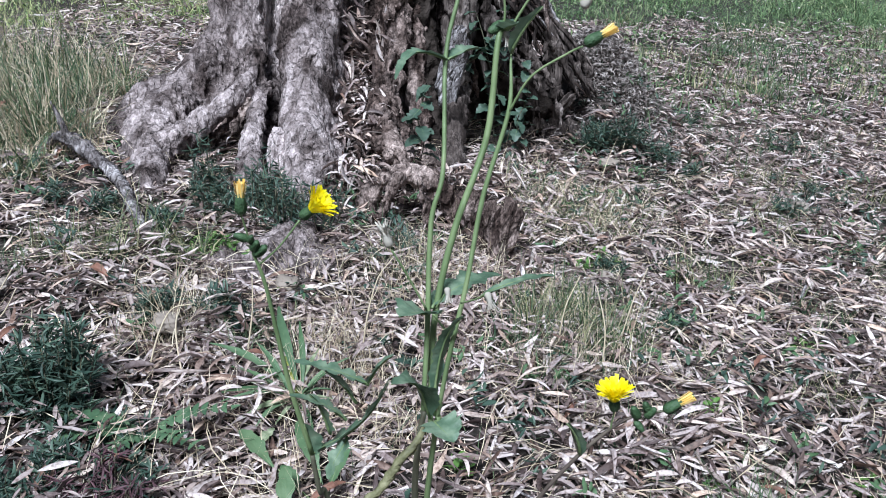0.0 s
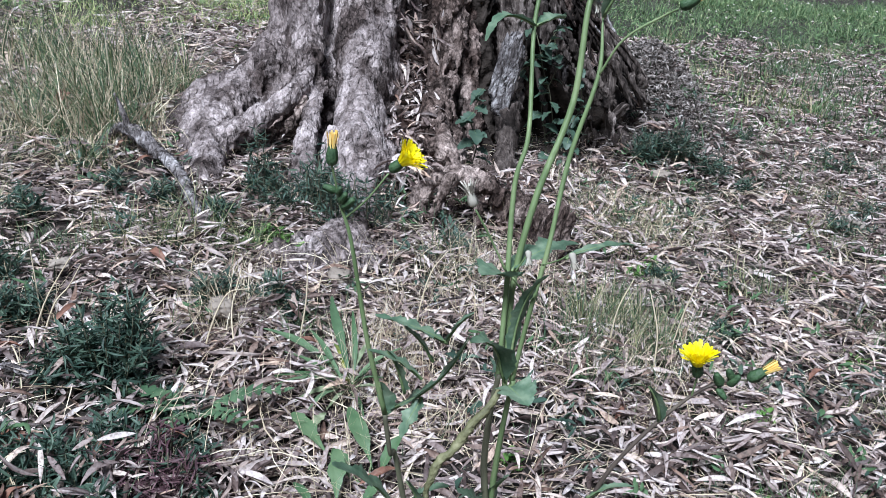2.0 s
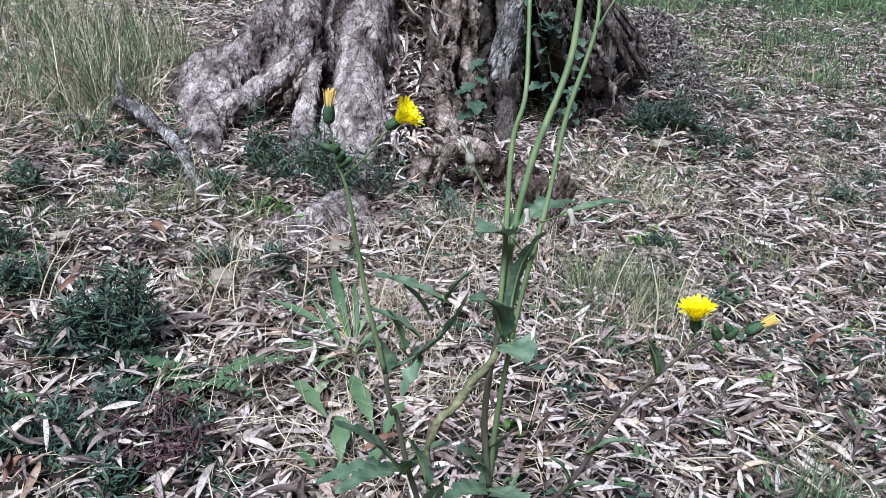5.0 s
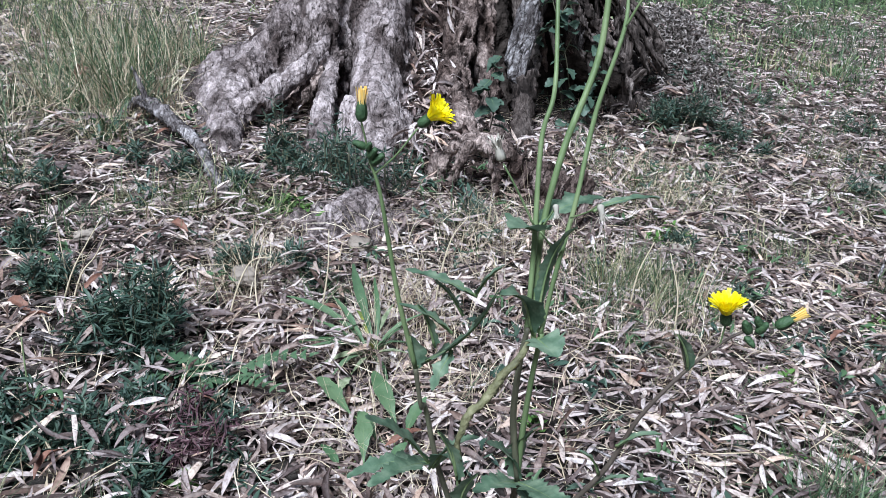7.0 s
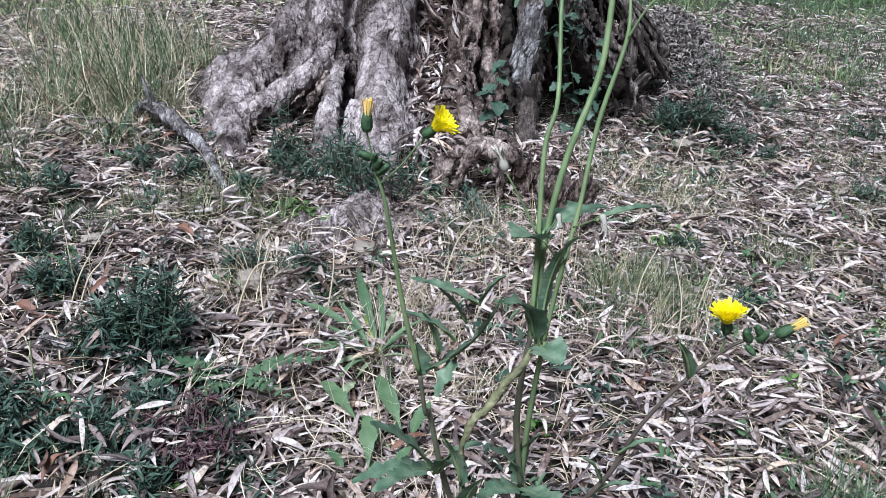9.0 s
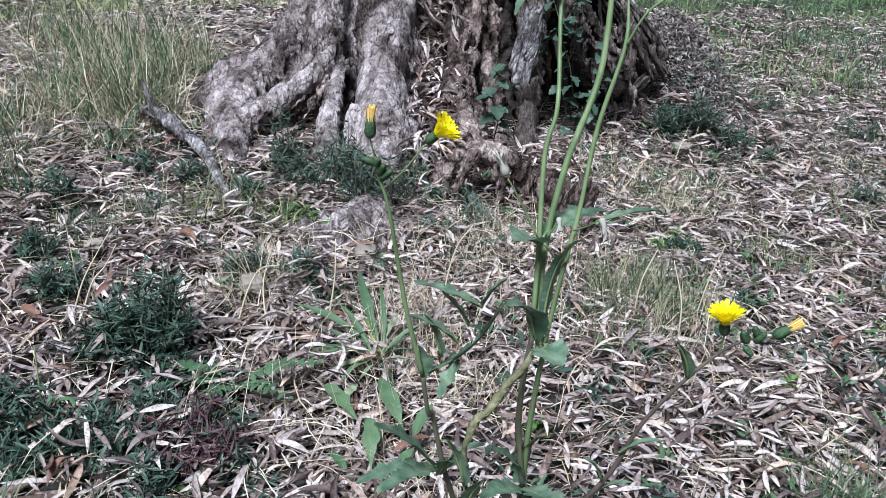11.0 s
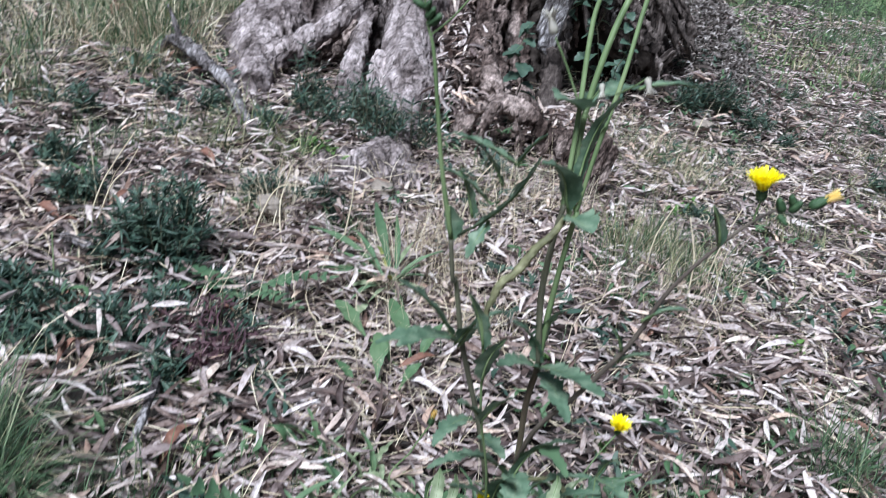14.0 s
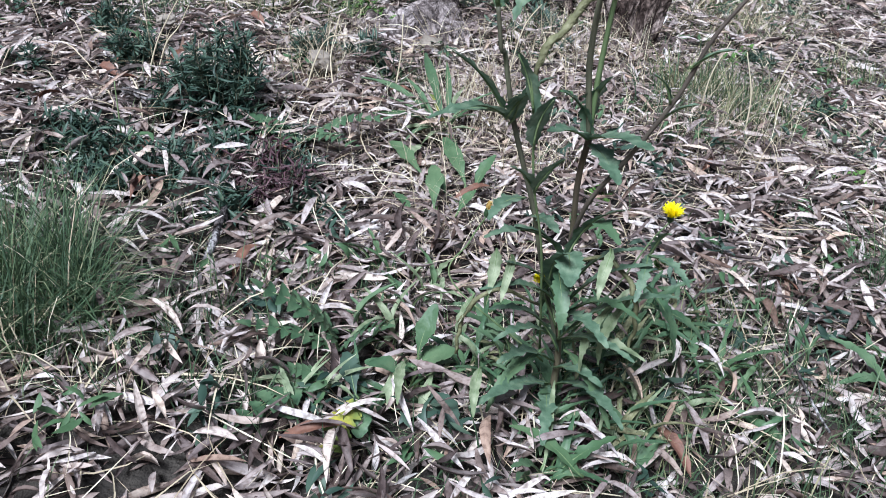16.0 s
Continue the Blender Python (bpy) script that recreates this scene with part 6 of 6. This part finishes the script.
def chunk(name, at, size, turn, material, label, category, seed, group="", parent=None):
    """An uneven lump from a rounded block, cut by noise."""
    bm = bmesh.new()
    bmesh.ops.create_icosphere(bm, subdivisions=4, radius=1)
    off = Vector((seed * 2.3, seed, -seed))
    for v in bm.verts:
        p = v.co.copy()
        p = Vector([math.copysign(abs(c) ** .7, c) for c in p])
        v.co = Vector(a * b for a, b in zip(p * (1 + .4 * noise.noise(p * 1.6 + off) + .2 * noise.noise(p * 4 + off) + .1 * noise.noise(p * 9 + off)), size))
    me = bpy.data.meshes.new(name)
    bm.to_mesh(me)
    bm.free()
    me.materials.append(material)
    me.polygons.foreach_set("use_smooth", np.ones(len(me.polygons), bool))
    ob = new(name, me)
    ob.matrix_basis = pose(*at, *turn)
    if parent:
        ob.parent = parent
        return ob
    return tagged(ob, label, category, group)


chunk("stump_piece", (.185, 2.02, -.03), (.035, .03, .1), (4, 6, 20), M_BROWNBARK, "small upright stub of rotten wood in dead leaves", "stump", 3)
chunk("stump_piece", (.14, 2.14, -.05), (.05, .03, .07), (0, -8, 50), M_BROWNBARK, "low crumbling stub of rotten wood in dead leaves", "stump", 5)
chunk("stump_piece", (.09, 2.28, -.05), (.05, .035, .06), (0, 10, -20), M_BROWNBARK, "crumbling lump of rotten wood beside a stub", "stump", 8)
chunk("loose_bark", (.045, 2.8, .262), (.042, .012, .125), (8, 10, 10), M_FLAKE, "pale loose flake of bark on the trunk", "bark", 9)
chunk("loose_bark", (.46, 2.93, .13), (.018, .014, .045), (20, 30, 10), M_DARKBARK, "broken bark chip on the rotten side", "bark", 12)
for k, (x, y, s) in enumerate(((-.33, 1.68, .024), (1.28, 2.72, .035), (.455, 1.96, .022), (-.52, 1.42, .028), (.63, 2.9, .03), (-.88, 1.5, .02))):
    chunk("stone", (x, y, float(ground(x, y)) + s * .3 + .03), (s, s * .8, s * .55), (4 * k, 5, 40 * k), M_STONE, "small pale pinkish stone among dead leaves", "stone", 20 + k, "stones")


def clod_and_twigs():
    for k, (x, y, yaw, ln, q) in enumerate(((-.47, .74, 100, .13, .006), (-.75, 1.1, 170, .06, .007), (.7, 1.35, 20, .12, .003), (.2, 1.0, 140, .14, .0025), (1.0, 2.0, 60, .16, .004), (.3, .66, 100, .14, .002), (-.1, 1.6, 30, .12, .003), (-1.0, 1.0, 60, .1, .004))):
        z = float(ground(x, y)) + .045
        a = radians(yaw)
        rows = [(math.cos(a) * ln * s, math.sin(a) * ln * s, .004 * math.sin(5 * s), q * (1 - .4 * abs(s))) for s in (-.5, -.2, .1, .3, .5)]
        v, f = tube(rows, 7, 5, .08, k)
        ob = new("twig", mesh("twig", v, f, M_STICK))
        ob.location = (x, y, z)
        tagged(ob, "thin dry twig lying on the leaf litter", "twig", "fallen twigs")


clod_and_twigs()


def dry_stalk(rows, label, material=None):
    """A single dead grass stalk, standing or leaning, thinner towards its tip."""
    o = Vector(rows[0])
    n = len(rows)
    v, f = tube([(x - o.x, y - o.y, z - o.z, .0019 * (1 - .7 * k / n)) for k, (x, y, z) in enumerate(rows)], 6, 6, .05, n)
    ob = new("dry_stalk", mesh("dry_stalk", v, f, material or M_DRY))
    ob.location = o
    tagged(ob, label, "stalk", "dry stalks")


for rows in (((-.815, 1.245, .0), (-.79, 1.265, .08), (-.766, 1.28, .128), (-.738, 1.31, .18)), ((-.8, 1.26, .01), (-.775, 1.275, .08), (-.752, 1.29, .11), (-.73, 1.3, .15)), ((-.83, 1.2, .0), (-.8, 1.17, .05), (-.76, 1.12, .04), (-.73, 1.06, .0)),
             ((-.52, 1.3, -.02), (-.5, 1.32, .05), (-.478, 1.342, .092), (-.44, 1.35, .1)), ((-.45, 1.28, -.02), (-.47, 1.33, .06), (-.46, 1.37, .13)), ((-.36, 1.4, -.03), (-.35, 1.42, .05), (-.35, 1.44, .12)), ((-.14, 1.42, -.06), (-.13, 1.43, .03), (-.11, 1.45, .11), (-.08, 1.47, .15)), ((.27, 1.55, -.1), (.28, 1.56, .0), (.31, 1.58, .07)), ((.36, 1.5, -.1), (.36, 1.52, -.02), (.34, 1.55, .06)), ((.42, 1.62, -.12), (.44, 1.63, -.02), (.47, 1.65, .06))):
    dry_stalk(rows, "single pale dry grass stalk rising from dead leaves")
dry_stalk(((-.727, .98, -.01), (-.729, .99, .05), (-.731, 1.0, .11)), "thin yellowish green shoot among dead leaves", M_STEM)


def ivy(x, y, z, rows, label, seed, leaf_size, step):
    """A creeper: thin stem and separate heart-shaped leaves."""
    r = np.random.default_rng(seed)
    root = thing("ivy", (x, y, z), label, "plant", "ivy")
    v, f = tube([(a, b, c, .002) for a, b, c in rows], 5, 5)
    part("stem", mesh("stem", v, f, M_STEM_DARK), root)
    pts = spline(rows, 6)
    for k in range(0, len(pts), step - 1):
        p = pts[k]
        s = leaf_size * r.uniform(.7, 1.2)
        set_leaf(root, p, r.uniform(190, 350), r.uniform(-50, 15), s, s * .8, M_DARKLEAF, seed=seed + k, lobes=4, depth=.14, arch=.15, fold=.2, base=.06, roll=r.uniform(-30, 30))


ivy(-.05, 2.5, .17, [(0, 0, -.14), (.01, -.03, -.06), (-.01, -.04, .0), (.0, -.03, .05), (.02, 0, .1)], "dark green creeper leaves on the tree roots", 600, .058, 3)
ivy(.2, 2.95, .1, [(.02, -.05, -.16), (0, -.06, -.06), (-.02, -.06, .06), (.02, -.04, .18), (.0, -.03, .3)], "dark green creeper climbing in the trunk hollow", 620, .055, 3)
ivy(.26, 2.9, .0, [(.02, -.05, -.1), (.03, -.06, -.02), (.02, -.06, .08), (.05, -.04, .14)], "dark green creeper leaves in the trunk hollow", 640, .05, 3)
ivy(.13, 2.9, .25, [(-.05, -.02, .0), (0, -.04, .05), (.04, -.05, .1), (.1, -.03, .2)], "dark green creeper leaves over the trunk hollow", 660, .055, 3)


ivy(.1, 2.92, .3, [(.02, -.04, .14), (.05, -.06, .06), (.07, -.07, -.02), (.1, -.07, -.1), (.12, -.06, -.2)], "dark green creeper hanging in the trunk hollow", 680, .06, 3)
ivy(.3, 2.98, .12, [(-.02, -.05, -.14), (.0, -.06, -.04), (.02, -.06, .05), (.0, -.05, .15)], "dark green creeper in the torn side's shade", 700, .055, 3)


# ---- far hedge and dry stone wall ----
def hedge():
    r = np.random.default_rng(41)
    n = 9000
    x = r.uniform(-3.2, -.2, n)
    y = 8.3 + .45 * (x + 1.5) + r.normal(0, .25, n)
    z = r.uniform(0, 1, n) ** .8 * (1.5 + .3 * np.sin(2.1 * x) + .2 * np.sin(5 * x))
    v, f = leaf_shapes(n, r, (.09, .18), (.03, .05))
    v = turned(v, r.uniform(0, 6.3, n), r.normal(0, .6, n), r.normal(0, .6, n), np.c_[x, y, z + ground(x, y)])
    tagged(new("hedge", joined("hedge", v, f, M_HEDGE)), "dark green hedge at the meadow's edge", "hedge", kind="stuff")


hedge()


def stone_wall():
    r = np.random.default_rng(43)
    wall = tagged(new("wall_far", mesh("wall_far", [(a, b, c) for a in (1.2, 12.5) for b in (10.62, 10.9) for c in (-.4, .95)], [(0, 1, 3, 2), (4, 6, 7, 5), (0, 4, 5, 1), (2, 3, 7, 6), (1, 5, 7, 3), (0, 2, 6, 4)], M_SOIL, False)), "dry stone wall at the meadow's edge", "wall", kind="structure")
    wall.matrix_basis = pose(1.6, 10.2, -.12, 0, 0, 24) @ Matrix.Translation((-1.2, -10.62, 0))
    shapes = []
    for k in range(7):
        bm = bmesh.new()
        bmesh.ops.create_cube(bm, size=1)
        bmesh.ops.subdivide_edges(bm, edges=bm.edges[:], cuts=2, use_grid_fill=True)
        for v in bm.verts:
            v.co *= (.84 if v.co.length > .8 else 1.03)
            v.co += .11 * noise.noise_vector(v.co * 2.2 + Vector((k * 3, k, 0)))
        me = bpy.data.meshes.new("stone")
        bm.to_mesh(me)
        bm.free()
        me.materials.append(M_WALLSTONE)
        shapes.append(me)
    z = -.2
    while z < .95:
        h = r.uniform(.09, .16)
        x = 1.2 + r.uniform(-.2, 0)
        while x < 12.5:
            w = r.uniform(.1, .3)
            ob = part("stone", shapes[r.integers(7)], wall)
            ob.matrix_basis = pose(x + w / 2, 10.62 + r.uniform(-.06, .04), z + h / 2, 0, r.normal(0, 6), r.normal(0, 8)) @ Matrix.Diagonal((w * .92, .3, h * r.uniform(.75, .98), 1))
            x += w
        z += h * .97


stone_wall()
r = np.random.default_rng(45)
for k in range(26):
    x = 1.7 + 7 * r.uniform()
    tuft(x, 9.9 + .445 * (x - 1.6) + r.uniform(-.5, 0), .16, 110, (.12, .42), .5, .008, (M_MEADOW, M_MIXGRASS, M_DRY)[k % 3], "tall grass clump at the foot of the stone wall", 900 + k)


def foot_weeds():
    """Mixed green weeds, limp and withered leaves crowding the foot of the thistle."""
    r = np.random.default_rng(77)
    kinds = ((M_WEED_LEAF, "green weed with narrow limp leaves"), (M_SEEDLING, "bright green weed with slender leaves"), (M_PALELEAF, "pale weed with drooping half-dry leaves"), (M_ROSETTE_LEAF, "green weed with soft lobed leaves"), (M_WITHERED, "withered brownish weed leaves"))
    for k in range(70):
        if k < 24:
            x, y = r.normal(-.02, .13), r.normal(.6, .08)
        elif k < 42:
            x, y = r.uniform(-.3, .45), r.uniform(.44, .8)
        else:
            x, y = r.uniform(-.02, .26), r.uniform(.5, .78)
        m, lab = kinds[int(r.choice(5, p=(.3, .2, .24, .16, .1)))]
        z0 = float(ground(x, y)) + .015
        root = thing("green_weed" if m not in (M_PALELEAF, M_WITHERED) else "withered_weed", (x, y, z0), lab, "plant", "weeds at the thistle foot")
        for i in range(int(r.integers(4, 8))):
            broad = m is M_ROSETTE_LEAF and i % 2
            ln, wd = r.uniform(.035, .085), r.uniform(.005, .011) if not broad else r.uniform(.013, .02)
            lobed = r.uniform() < .35
            set_leaf(root, (r.normal(0, .012), r.normal(0, .012), 0), r.uniform(0, 360), r.uniform(10, 75), ln, wd * (1.5 if lobed else 1), m, seed=700 + 11 * k + i, lobes=int(r.integers(3, 6)) if lobed else 0, depth=.5, arch=r.uniform(.1, .3), droop=r.uniform(.1, .7), fold=r.uniform(.2, .6), base=.3, roll=r.uniform(-40, 40))


foot_weeds()


def big_leaves():
    """A few large reddish-brown curled leaves."""
    for k, (x, y, yaw) in enumerate(((-.845, 1.215, 160), (-.884, 1.28, 110), (-.8, 1.3, 70), (-.84, 1.16, 20), (-1.1, 2.28, 80), (-1.02, 2.22, 60), (-.5, 1.0, 10), (.62, 1.1, 150), (-.18, .98, 30), (-.66, .96, 160), (-.42, .66, 75), (-1.38, 2.52, 100), (-.9, 1.02, 40), (-.3, 1.36, 200), (.25, 1.3, 70), (.7, 1.55, 20), (.95, 1.3, 120), (.35, .9, 160), (-.62, .8, 70), (.15, .5, 130), (-.28, .42, 20), (-.7, 1.6, 140), (.6, .55, 80))):
        v, f = leaf_blade((.055, .07, .062)[k % 3] if y < 2.45 else .09, (.02, .015, .012)[k % 3] if y < 2.45 else .035, arch=.3, fold=.6, seed=40 + k)
        ob = new("brown_leaf", mesh("brown_leaf", v, f, M_BROWNLEAF))
        ob.matrix_basis = pose(x, y, float(ground(x, y)) + (.028 if y < 2.45 else .09), 20 * (k % 3 - 1), 0, yaw)
        tagged(ob, "curled reddish brown fallen leaf", "leaf", "large brown leaves")


big_leaves()
